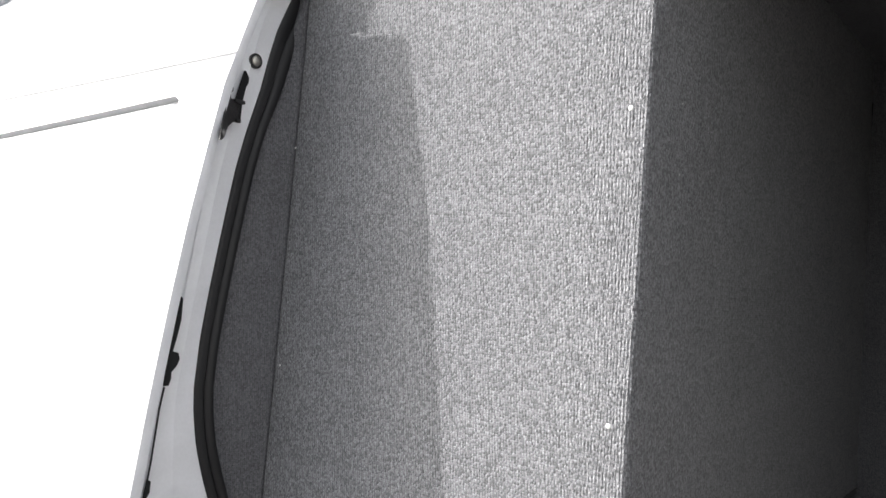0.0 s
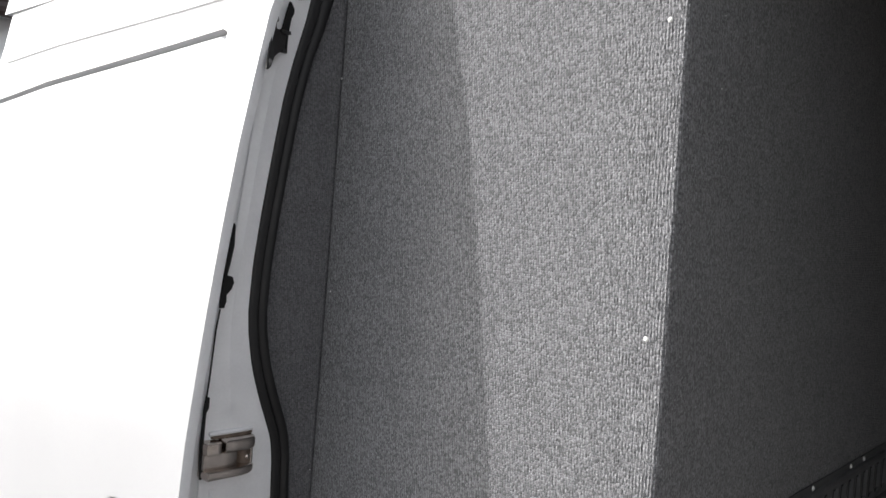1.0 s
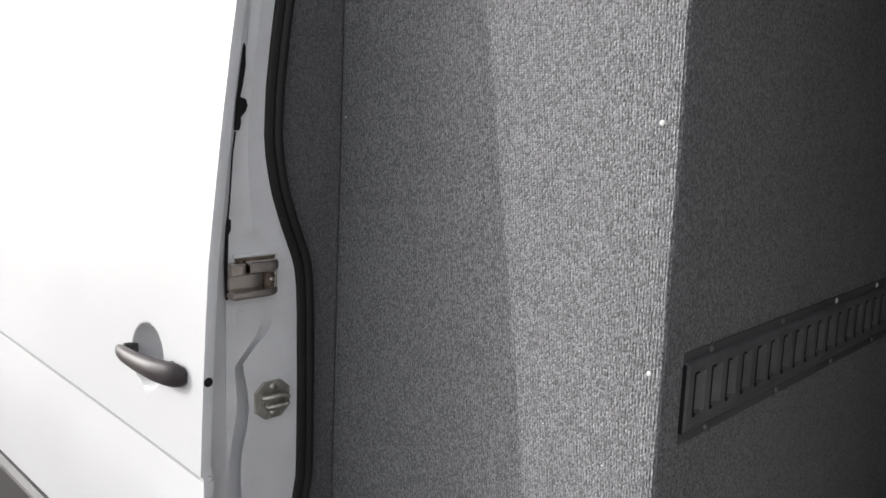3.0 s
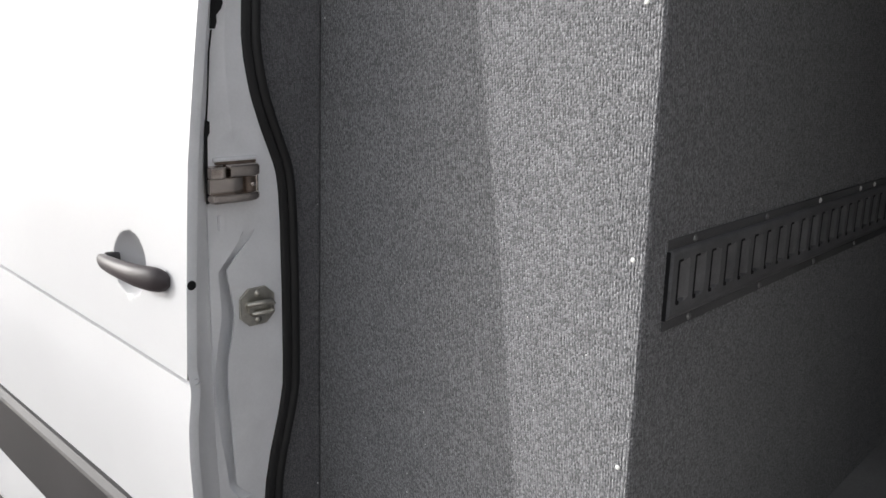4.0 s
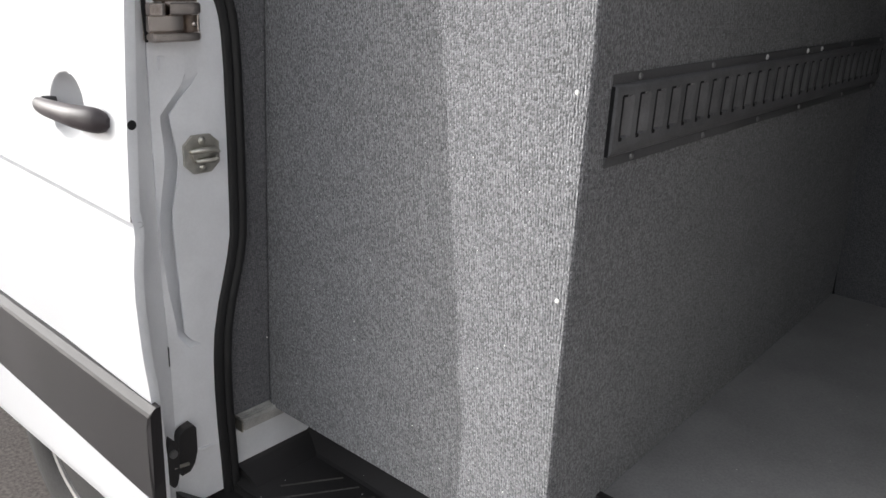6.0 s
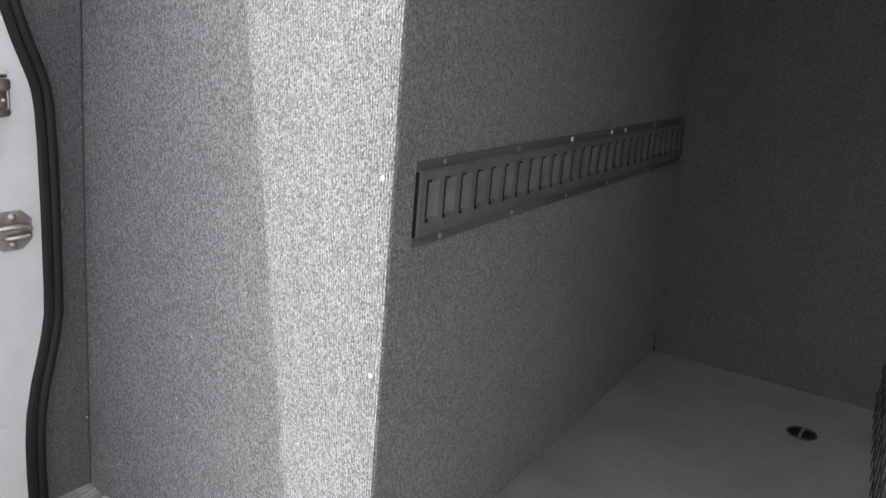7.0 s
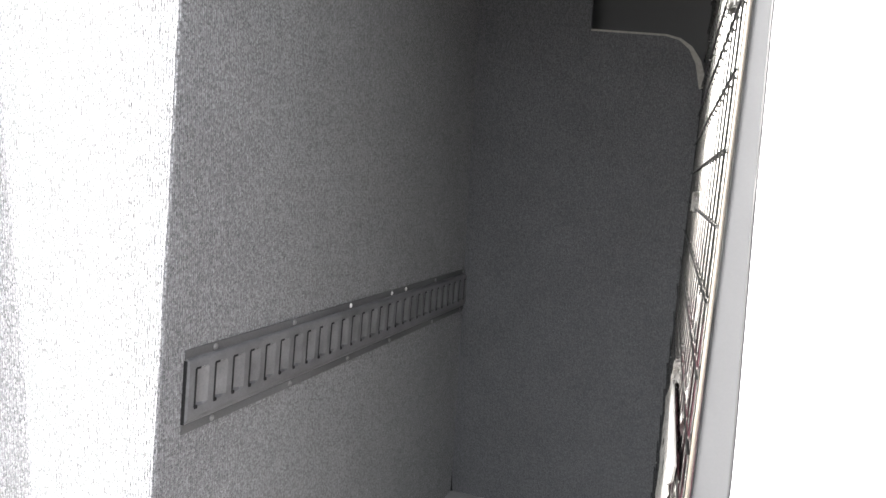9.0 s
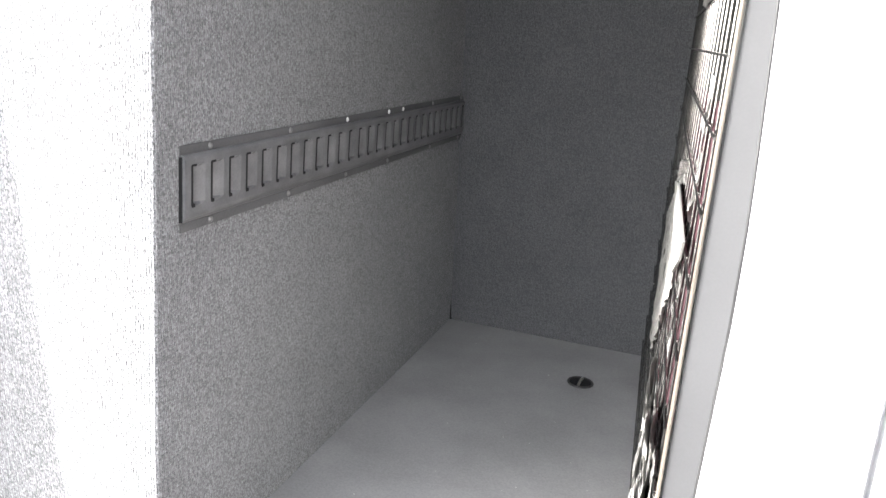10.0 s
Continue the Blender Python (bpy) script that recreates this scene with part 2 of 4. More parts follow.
SEAL_Y = [(2.37, 0.02), (2.32, 0.002), (2.276, -0.016), (2.217, -0.041), (2.165, -0.055), (2.107, -0.067), (2.024, -0.091), (1.965, -0.105), (1.893, -0.117), (1.828, -0.127), (1.76, -0.137), (1.68, -0.147), (1.6, -0.151), (1.56, -0.148), (1.52, -0.141), (1.497, -0.136), (1.445, -0.119), (1.405, -0.103), (1.371, -0.09), (1.335, -0.085), (1.271, -0.0825), (1.16, -0.0815), (1.015, -0.0825), (0.965, -0.084), (0.922, -0.092), (0.88, -0.103), (0.837, -0.115), (0.781, -0.126), (0.722, -0.131), (0.65, -0.132), (0.57, -0.13), (0.49, -0.126), (0.4, -0.123)]
JAMB_X = -0.69
crease_x = lambda z: float(np.interp(z, (0.55, 1.0, 1.6, 2.2), (-0.695, -0.688, -0.673, -0.662)))
far_y = lambda z: curve_at(FAR_Y, z)
mesh_x = lambda y: MESH_X0 + (MESH_X1 - MESH_X0) * (y + 0.1) / 1.56

# ---- ground and distance ----
bm = bmesh.new()
bmesh.ops.create_grid(bm, x_segments=40, y_segments=40, size=400)
ground = tagged(part("ground", bm, M_GROUND), "brown-grey weathered asphalt yard under the van", "ground", kind="structure")

# ---- carpeted inside of the van ----
# side lining, facing out, with the rounded corner of the lashing wall: one carpet sheet
bm = bmesh.new()
zs = [0.568 + 1.857 * i / 24 for i in range(25)]
rows = []
for z in [0.568 + 1.857 * i / 150 for i in range(151)]:
    r, cx = 0.006, 0.0015 - 0.006 * max(0.0, z - 1.65) / 0.6
    row = [(crease_x(z) - 0.001, 0.012, z), (crease_x(z) + 0.0006, 0.006, z), (crease_x(z) + 0.0035, 0.0022, z), (crease_x(z) + 0.009, 0.0004, z), (-0.4, 0.0, z)]
    for i in range(341):                                 # the loops stand in upright rows, plainest along the folded corner
        q = -0.38 + 0.408 * i / 340                      # distance along the sheet from the corner
        swell = (0.00004 + 0.00036 * max(0.0, 1 + (q + 0.015) / 0.12) * (q < -0.015) + 0.0004 * (q >= -0.015)) * min(1.0, (q + 0.38) / 0.08, (0.028 - q) / 0.01)
        swell *= 1.0 + 0.9 * noise.noise(Vector((q * 60, z * 45, 0)))
        d = swell * math.sin(q * math.tau / 0.0047 + 5.0 * noise.noise(Vector((q * 20, z * 5, 9.0))))
        a = min(1.0, max(0.0, (q + r) / (r * math.pi / 2)))
        into = max(r, r + q - r * (math.pi / 2 - 1))
        x = (min(q, -r) if a < 1 else -r) + (r + d) * math.sin(a * math.pi / 2)
        y = (r if a < 1 else into) - (r + d) * math.cos(a * math.pi / 2)
        row.append((x + cx * min(1.0, max(0.0, (q + 0.38) / 0.3)), y, z))
    row += [(0.6 * cx, 0.15, z), (0.0, 0.3, z), (0.0, far_y(z) + 0.012, z), (-0.012, far_y(z) + 0.012, z), (-0.012, 0.012, z), (crease_x(z), 0.018, z)]
    rows.append(row)
tagged(part("wall_lashing", loft(rows), M_CARPET), "grey loop-pile carpet on the boxed partition wall", "carpeted wall", kind="structure")

# short return from the door seal to the crease, darkened for corner shade
rows = []
for z in zs:
    y0 = curve_at(SEAL_Y, z) + 0.02
    rows.append([(JAMB_X - 0.012, y0, z), (0.5 * (JAMB_X - 0.012 + crease_x(z)) - 0.003, 0.5 * y0, z), (crease_x(z) - 0.0045, -0.0045, z), (crease_x(z) - 0.0022, 0.002, z), (crease_x(z) - 0.002, 0.012, z), (crease_x(z) - 0.014, 0.012, z), (JAMB_X - 0.03, y0, z)])
tagged(part("wall_return", loft(rows), M_CARPET_SHADE), "narrow grey carpet return beside the door seal, shade in its colour", "carpeted wall", kind="structure")

# far lining with the cut-out round a blanked window, upper right
CUT = [(0.317, 2.42), (0.32, 2.05), (0.52, 2.043), (0.557, 2.034), (0.585, 2.012), (0.606, 1.975), (0.622, 1.91), (0.78, 1.88)]
def far_sheet(y_off):
    out = [(-0.02, FLOOR - 0.03), (0.78, FLOOR - 0.03)] + CUT[::-1] + [(-0.02, 2.42)]
    return [Vector((x, far_y(z) + y_off, z)) for x, z in out]
bm = bmesh.new()
n = len(far_sheet(0))
f0 = [bm.verts.new(p) for p in far_sheet(0.0)]
f1 = [bm.verts.new(p) for p in far_sheet(0.012)]
bm.faces.new(f0), bm.faces.new(f1[::-1])
for i in range(n):
    bm.faces.new((f0[i], f0[(i + 1) % n], f1[(i + 1) % n], f1[i]))
wall_far = tagged(part("wall_far", bm, M_CARPET_DARK), "grey carpeted far side lining, darkened, with a cut-out", "carpeted wall", kind="structure")
bm = bmesh.new()
ring = [Vector((x, far_y(z) - 0.002, z)) for x, z in CUT]
wide = lambda i: Vector((0.002 * i, 0, 0.005)) * (1 + 0.35 * max(0, i - 2))
loft([[p, p + Vector((0, 0.016, 0)), p + Vector((0, 0.016, 0)) + wide(i), p + wide(i)] for i, p in enumerate(ring[1:7])], bm=bm)
part("board_edge", bm, M_BOARD, wall_far, "pale cut edge of the lining board")
bm = block((0.2, 1.46, 1.82), (0.95, 1.50, 2.42), 0.01)
tagged(part("window_blank", bm, M_TRIM), "dark blanked window behind the lining cut-out", "window blank", kind="structure")

# van floor and step well
bm = block((-0.012, -0.02, FLOOR - 0.02), (0.80, 1.62, FLOOR), 0.004)
tagged(part("floor", bm, M_FLOOR), "smooth worn grey vinyl load floor", "floor", kind="structure")
bm = block((-0.78, -0.06, 2.425), (0.95, 1.66, 2.46))
tagged(part("ceiling", bm, M_CARPET_DARK), "grey carpeted van ceiling, darkened", "ceiling", kind="structure")

# ---- outer body of the van ----
van = thing("van_body", (0, 0.7, 0), label="white panel van body with a high roof", category="van", kind="structure")
def body(name, bm, mat, label="", smooth=False):
    ob = part(name, bm, mat, van, label, smooth)
    ob.matrix_parent_inverse = Matrix.Translation((0, -0.7, 0))
    return ob
# rear quarter behind the open door, far side, roof, ends
side = lambda z: curve_at(DOOR_Y, z) + 0.105
prof = [0.42 + 1.95 * i / 20 for i in range(21)]
tail_x = lambda z: float(np.interp(z, (0.4, 1.2, 1.84, 2.006, 2.09, 2.2, 2.3), (-2.1, -2.09, -2.009, -1.9, -1.82, -1.715, -1.66)))   # rear outline of the door
body("quarter_panel", loft([[(-0.73, side(z), z), (tail_x(z) - 0.05, side(z), z), (tail_x(z) - 0.05, side(z) + 0.03, z), (-0.73, side(z) + 0.03, z)] for z in prof]), M_WHITE)
body("far_side", block((-2.2, 1.66, 0.42), (1.97, 1.69, 2.4)), M_WHITE)
roof = [(-0.02, 2.4), (0.06, 2.50), (0.2, 2.57), (0.85, 2.62), (1.5, 2.57), (1.64, 2.50), (1.70, 2.4)]
roof_pts = [(y, z) for y, z in roof] + [(y, z - 0.03) for y, z in roof[::-1]]
body("roof", prism([(0, y, z) for y, z in roof_pts], (-1.95, 0, 0), (3.95, 0, 0)), M_WHITE)
body("roof_side", loft([[(x, -0.098, 2.264), (x + 0.03 * k, -0.088, 2.31), (x + 0.05 * k, -0.06, 2.37), (x + 0.06 * k, -0.015, 2.425), (x + 0.06 * k, 0.0, 2.41), (x + 0.05 * k, -0.045, 2.36), (x, -0.075, 2.264)] for x, k in ((-2.03, 0), (-0.65, 1))]), M_WHITE, smooth=True)
body("rear_end", prism([(-2.23, 0, 0.42), (-2.2, 0, 0.42), (-2.2, 0, 1.8), (-1.92, 0, 2.5), (-1.95, 0, 2.5), (-2.23, 0, 1.8)], (0, 0.0, 0), (0, 1.68, 0)), M_WHITE)
body("cab_back", block((1.97, -0.2, 0.42), (2.0, 1.69, 2.5)), M_WHITE)
body("underfloor", block((-2.2, -0.15, 0.38), (2.0, 1.66, 0.41)), M_PLASTIC)
body("header_rail", prism([(0, -0.055, 2.37), (0, -0.02, 2.4), (0, 0.05, 2.43), (0, 0.05, 2.37), (0, -0.02, 2.355)], (-0.68, 0, 0), (2.68, 0, 0)), M_WHITE_SHADE)

# pillar behind the sliding door
PAD_L = [(1.257, -0.212), (1.209, -0.213), (1.167, -0.209), (1.128, -0.207), (1.069, -0.218), (1.029, -0.2245), (0.966, -0.2245), (0.898, -0.218), (0.828, -0.207), (0.79, -0.203), (0.77, -0.199)]
PAD_R = [(1.257, -0.211), (1.206, -0.197), (1.164, -0.188), (1.123, -0.182), (1.083, -0.188), (1.043, -0.199), (1.0, -0.201), (0.947, -0.198), (0.868, -0.193), (0.798, -0.189), (0.77, -0.186)]   # the pressed step beside the lock, its two rims
rows = []
for z in [0.42 + 1.96 * i / 120 for i in range(121)]:
    g, s = curve_at(GAP_Y, z) + 0.004, curve_at(SEAL_Y, z) + 0.016
    k = min(1.0, max(0.0, (1.262 - z) / 0.06)) * min(1.0, max(0.0, (z - 0.765) / 0.022))
    mid = g + 0.5 * (s - g)
    pl = k * curve_at(PAD_L, z) + (1 - k) * (mid - 0.012)
    pr = k * curve_at(PAD_R, z) + (1 - k) * (mid + 0.012)
    base = JAMB_X + 0.004 * min(1.0, max(0.0, (z - 0.8) * 4))
    rib = 0.003 * min(1.0, max(0.0, (z - 1.42) / 0.05))                     # low ridge along the upper pillar
    rows.append([(JAMB_X - 0.05, g - 0.03, z), (JAMB_X - 0.02, g, z), (base - 0.004, g + 0.005, z), (base - 0.002, g + 0.006 + 0.5 * (pl - g - 0.006), z), (base + rib, pl, z), (base - 0.028 * k, pl + 0.001, z), (base - 0.03 * k, pr + 0.024 * k, z), (base - 0.005 * k, pr + 0.02 * k, z), (base - 0.0025 * k, pr + 0.0005, z), (base, pr + 0.001, z), (base + 0.001 * k, 0.6 * pr + 0.4 * s, z), (base + 0.001 * k, 0.25 * pr + 0.75 * s, z), (JAMB_X + 0.002, s - 0.01, z), (JAMB_X - 0.01, s, z), (JAMB_X - 0.08, s, z)])
pillar = body("door_pillar", loft(rows), M_WHITE_SHADE, "white painted door pillar in the shade, its colour raised", True)

# rubber seal round the opening: pillar, header, front pillar
path = [Vector((JAMB_X, curve_at(SEAL_Y, z), z)) for z in [0.35 + 1.99 * i / 110 for i in range(111)]]
path += [Vector((JAMB_X + 0.02, 0.014, 2.362)), Vector((JAMB_X + 0.06, 0.022, 2.378)), Vector((-0.5, 0.026, 2.384)), Vector((0.3, 0.026, 2.384)), Vector((0.66, 0.022, 2.38)), Vector((0.73, 0.0, 2.33))]
spine = []
for i, p in enumerate(path):
    d = (path[min(i + 1, len(path) - 1)] - path[max(i - 1, 0)]).normalized()
    out = Vector((1, 0, 0)) if i < 111 else Vector((0.3, -0.4, -0.9)).normalized()
    spine.append((p, out.cross(d).normalized(), out))
seal = thing("door_seal", (JAMB_X, -0.1, 1.3), label="black rubber bulb seal round the door opening", category="door seal")
for name, shape in (("clip_lip", [(0.0, -0.02), (0.0, 0.005), (0.002, 0.0078), (0.006, 0.009), (0.0145, 0.0095), (0.0165, 0.0075), (0.0165, -0.02)]), ("bulb", [(0.0167, -0.02), (0.0167, 0.0078), (0.0185, 0.0105), (0.0235, 0.0135), (0.0285, 0.014), (0.033, 0.012), (0.036, 0.007), (0.037, 0.0), (0.037, -0.02)])):
    ob = part(name, loft([[p + w * -a * (1.0 + 0.5 * min(1.0, max(0.0, (p.z - 2.05) / 0.2))) + out * b for a, b in shape] for p, w, out in spine]), M_RUBBER, seal, smooth=True)
    ob.matrix_parent_inverse = Matrix.Translation(-seal.location)

# ---- the open sliding door ----
door = thing("sliding_door", (DOOR_X - 0.6, -0.3, 0.44), label="white sliding van door slid fully open", category="van door")
def dpart(name, bm, mat, label="", smooth=False, parent=None):
    ob = part(name, bm, mat, parent or door, label, smooth)
    if parent is None:
        ob.matrix_parent_inverse = Matrix.Translation(-door.location)
    return ob
edge_x = lambda z: float(np.interp(z, (0.4, 0.8, 0.9, 1.0, 1.15, 1.3, 1.5, 1.65, 1.8, 1.97, 2.1, 2.2, 2.262), (0.013, 0.013, 0.012, 0.008, 0.0, -0.006, -0.007, -0.005, -0.002, 0.003, 0.009, 0.017, 0.023)))
edge_y = lambda z: curve_at(DOOR_Y, z) - 0.54 * edge_x(z)
HANDLE = (-0.823, 1.207)
SWAGE_Z, SWAGE_X, CREASE_Z, WAIST_Z = 2.076, -0.762, 2.134, 1.047
def pressed(v, deep, lip, flat, ramp):
    """Depth of a pressed line at height v over its centre: a square upper lip, a flat bottom and a ramp back out below."""
    if v > lip:
        return 0.0
    if v > -flat:
        return deep * min(1.0, (lip - v) / 0.0012)
    return deep * max(0.0, 1 - (-flat - v) / ramp) ** 1.5
def shear(x, z):
    """The pressed lines near the top fall a little towards the rear, the waist line rises."""
    fall = min(1.0, max(0.0, (z - 1.88) / 0.1))
    rise = min(1.0, max(0.0, 1 - abs(z - WAIST_Z) / 0.12))
    slope = float(np.interp(z, (2.085, 2.13, 2.26), (0.059, 0.024, 0.026)))
    return z + slope * fall * (x - DOOR_X) - 0.045 * rise * (x - DOOR_X)
def door_skin(x, z):
    y = curve_at(DOOR_Y, z) - 0.54 * edge_x(z) * max(0.0, 1 - (DOOR_X - x) / 0.3)
    end = min(1.0, max(0.0, (SWAGE_X + 0.014 - x) / 0.022))
    if end > 0:
        y += pressed(z - SWAGE_Z + 0.011 * (1 - end) ** 2, 0.02 * end ** 0.5, 0.0045, 0.0035, 0.006)
    y += pressed(z - CREASE_Z, 0.0045, 0.003, 0.002, 0.006)
    y += pressed(z - WAIST_Z, 0.017, 0.0038, 0.0058, 0.003)
    d = math.hypot((x - HANDLE[0] + 0.006) / 0.06, (z - HANDLE[1] + 0.0) / 0.058)
    if d < 1:
        y += 0.045 * (1 - d * d) ** 0.85
    return y
xs = sorted({round(max(-2.125, DOOR_X - v), 4) for v in ([0.0, 0.004, 0.01, 0.018] + [0.03 + 0.01 * i for i in range(5)] + [0.08 + 0.003 * i for i in range(63)] + [0.275 + 0.01 * i for i in range(24)] + [0.52 + 0.03 * i for i in range(34)])})
zz = [0.372, 0.385] + [0.40 + 0.012 * i for i in range(53)] + [1.03 + 0.0012 * i for i in range(34)] + [1.075 + 0.01 * i for i in range(8)] + [1.15 + 0.003 * i for i in range(42)] + [1.28 + 0.012 * i for i in range(62)]
zz += [2.025, 2.037, 2.049] + [2.058 + 0.0012 * i for i in range(32)] + [2.1, 2.112] + [2.122 + 0.0012 * i for i in range(18)] + [2.15 + 0.01 * i for i in range(9)] + [2.236, 2.244, 2.254, 2.261]
zz = sorted({round(v, 4) for v in zz})
back = lambda x, z: x + edge_x(z) * max(0.0, 1 - (DOOR_X - x) / 0.25) if x > -1.5 else -1.5 + (x + 1.5) * (tail_x(shear(x, z)) + 1.5) / -0.625
bm = bmesh.new()
grid = [[bm.verts.new((back(x, z), door_skin(x, z), shear(x, z))) for x in xs] for z in zz]
grid.append([bm.verts.new((back(x, zz[-1]), door_skin(x, zz[-1]) + 0.003, shear(x, zz[-1]) + 0.003)) for x in xs])
grid.append([bm.verts.new((back(x, zz[-1]), door_skin(x, zz[-1]) + 0.03, shear(x, zz[-1]) - 0.004)) for x in xs])
for a, b in zip(grid, grid[1:]):
    for i in range(len(a) - 1):
        bm.faces.new((a[i], a[i + 1], b[i + 1], b[i]))
rows = []
for z in [0.374 + 1.886 * i / 90 for i in range(91)]:
    y0, g, e = edge_y(z), curve_at(GAP_Y, z), edge_x(z)
    rows.append([(DOOR_X + e, y0, z), (DOOR_X + e + 0.0005, y0 + 0.006, z), (DOOR_X + 0.9 * e - 0.004, y0 + 0.02, z), (DOOR_X + 0.7 * e - 0.012, y0 + 0.3 * (g - y0), z), (JAMB_X + 0.012, y0 + 0.8 * (g - y0), z), (JAMB_X - 0.001, g + 0.007, z), (JAMB_X - 0.03, g + 0.007, z), (JAMB_X - 0.03, g - 0.02, z), (DOOR_X - 0.02, y0 + 0.02, z)])
dpart("leading_edge", loft(rows), M_WHITE_SHADE, "white painted leading edge of the door, its colour raised", True)
skin = dpart("door_panel", bm, M_WHITE, "glossy white pressed door skin", True)
dpart("inner_panel", loft([[(JAMB_X - 0.02, curve_at(GAP_Y, z) - 0.012, z), (-2.0, curve_at(GAP_Y, z) + 0.018, z), (-2.0, curve_at(GAP_Y, z) + 0.012, z), (JAMB_X - 0.02, curve_at(GAP_Y, z) - 0.018, z)] for z in prof[:-1]]), M_WHITE_SHADE)
# rub moulding with a slanted end
ym = -0.303
rise = lambda x, z: max(0.0, DOOR_X - x) * (0.066 if z < 0.56 else 0.037)
FACE = [(0.012, 0.526, -0.614), (0.016, 0.538, -0.6145), (0.0166, 0.58, -0.618), (0.0172, 0.63, -0.621), (0.0177, 0.68, -0.614), (0.018, 0.709, -0.605), (0.0155, 0.716, -0.601)]   # proud of the door, height, end
def mould_ring(x):
    at = lambda e: e if x is None else x
    pts = [(at(-0.614), ym + 0.01, 0.522)] + [(at(e), ym - d, z) for d, z, e in FACE] + [(at(-0.601), ym - 0.004, 0.7255), (at(-0.603), ym - 0.003, 0.722), (at(-0.603), ym + 0.006, 0.724)]
    return [(px_, py_, pz_ + rise(px_, pz_)) for px_, py_, pz_ in pts]
mould = dpart("rub_moulding", loft([mould_ring(x) for x in (-2.08, -1.0, -0.66, None)]), M_MOULD, "dark grey plastic rub moulding")
bm = loft([[(e, ym - d + 0.0004, z), (e + 0.0022, ym - d + 0.0012, z), (-0.6115, ym + 0.006, 0.62 + 1.07 * (z - 0.62)), (-0.6165, ym + 0.006, 0.62 + 1.07 * (z - 0.62))] for d, z, e in FACE])
part("end_cap", bm, M_PLASTIC, mould, "black curved end cap")
# pull handle
hx0, hx1, hz = HANDLE[0] - 0.098, HANDLE[0] + 0.135, HANDLE[1] - 0.004
yh = curve_at(DOOR_Y, hz)
rings = []
for i in range(25):
    u = i / 24
    x = hx0 + (hx1 - hx0) * u
    lift = 0.012 + 0.016 * math.sin(math.pi * u) ** 0.7 - 0.002 * u - 0.009 * max(0.0, (u - 0.72) / 0.28)
    cap = max(0.1, 1 - abs(2 * u - 1) ** (5 if u < 0.5 else 9)) ** 0.5
    rz, ry = (0.0145 + 0.010 * u * u) * cap, (0.009 + 0.007 * u) * cap
    rings.append([(x, yh - lift + ry * math.cos(k * math.tau / 16), hz + 0.003 * math.sin(math.pi * u) + rz * math.sin(k * math.tau / 16)) for k in range(16)])
handle = dpart("door_handle", loft(rings), M_HANDLE, "dark grey plastic pull handle", True)
part("handle_foot", rod((hx0 + 0.028, yh - 0.012, hz + 0.004), (hx0 + 0.032, yh + 0.01, hz + 0.004), 0.011, 14), M_PLASTIC, handle, smooth=True)
part("handle_foot", rod((hx1 - 0.05, yh - 0.012, hz), (hx1 - 0.05, yh + 0.008, hz), 0.016, 14), M_PLASTIC, handle, smooth=True)

# ---- fittings on the pillar ----
# striker: eight-sided plate, two screws, staple
SX, SY, SZ = JAMB_X + 0.008, -0.139, 1.131
striker = thing("lock_striker", (SX, SY, SZ), label="zinc-plated lock striker on the door pillar", category="striker")
def loc(name, bm, mat, parent, label="", smooth=False):
    ob = part(name, bm, mat, parent, label, smooth)
    ob.matrix_parent_inverse = Matrix.Translation(-parent.location)
    return ob
oct_ = [(SX, SY + a, SZ + b) for a, b in ((-0.017, -0.034), (0.017, -0.034), (0.035, -0.018), (0.035, 0.018), (0.017, 0.034), (-0.017, 0.034), (-0.035, 0.018), (-0.035, -0.018))]
loc("plate", prism(oct_, (-0.002, 0, 0), (0.006, 0, 0)), M_ZINC, striker)
loop = [(SX, SY - 0.02, SZ + 0.004), (SX + 0.009, SY - 0.021, SZ + 0.007), (SX + 0.014, SY - 0.014, SZ + 0.009), (SX + 0.016, SY + 0.006, SZ + 0.009), (SX + 0.016, SY + 0.02, SZ + 0.008), (SX + 0.016, SY + 0.024, SZ + 0.003), (SX + 0.016, SY + 0.023, SZ - 0.007), (SX + 0.015, SY + 0.016, SZ - 0.010), (SX + 0.013, SY - 0.006, SZ - 0.010), (SX + 0.01, SY - 0.012, SZ - 0.011), (SX, SY - 0.012, SZ - 0.011)]
loc("staple", tube(loop, 0.0052, 10), M_ZINC, striker, smooth=True)
loc("staple_foot", block((SX, SY - 0.024, SZ - 0.012), (SX + 0.008, SY + 0.026, SZ + 0.012), 0.003), M_ZINC, striker)
for dz in (-0.024, 0.024):
    head = loc("screw", dome((SX + 0.004, SY, SZ + dz), (1, 0, 0), 0.0075, 0.004), M_ZINC, striker, smooth=True)
    ob = part("recess", rod((SX + 0.0075, SY, SZ + dz), (SX + 0.0085, SY, SZ + dz), 0.003, 8), M_VOID, head)
    ob.matrix_parent_inverse = Matrix.Translation(-striker.location)

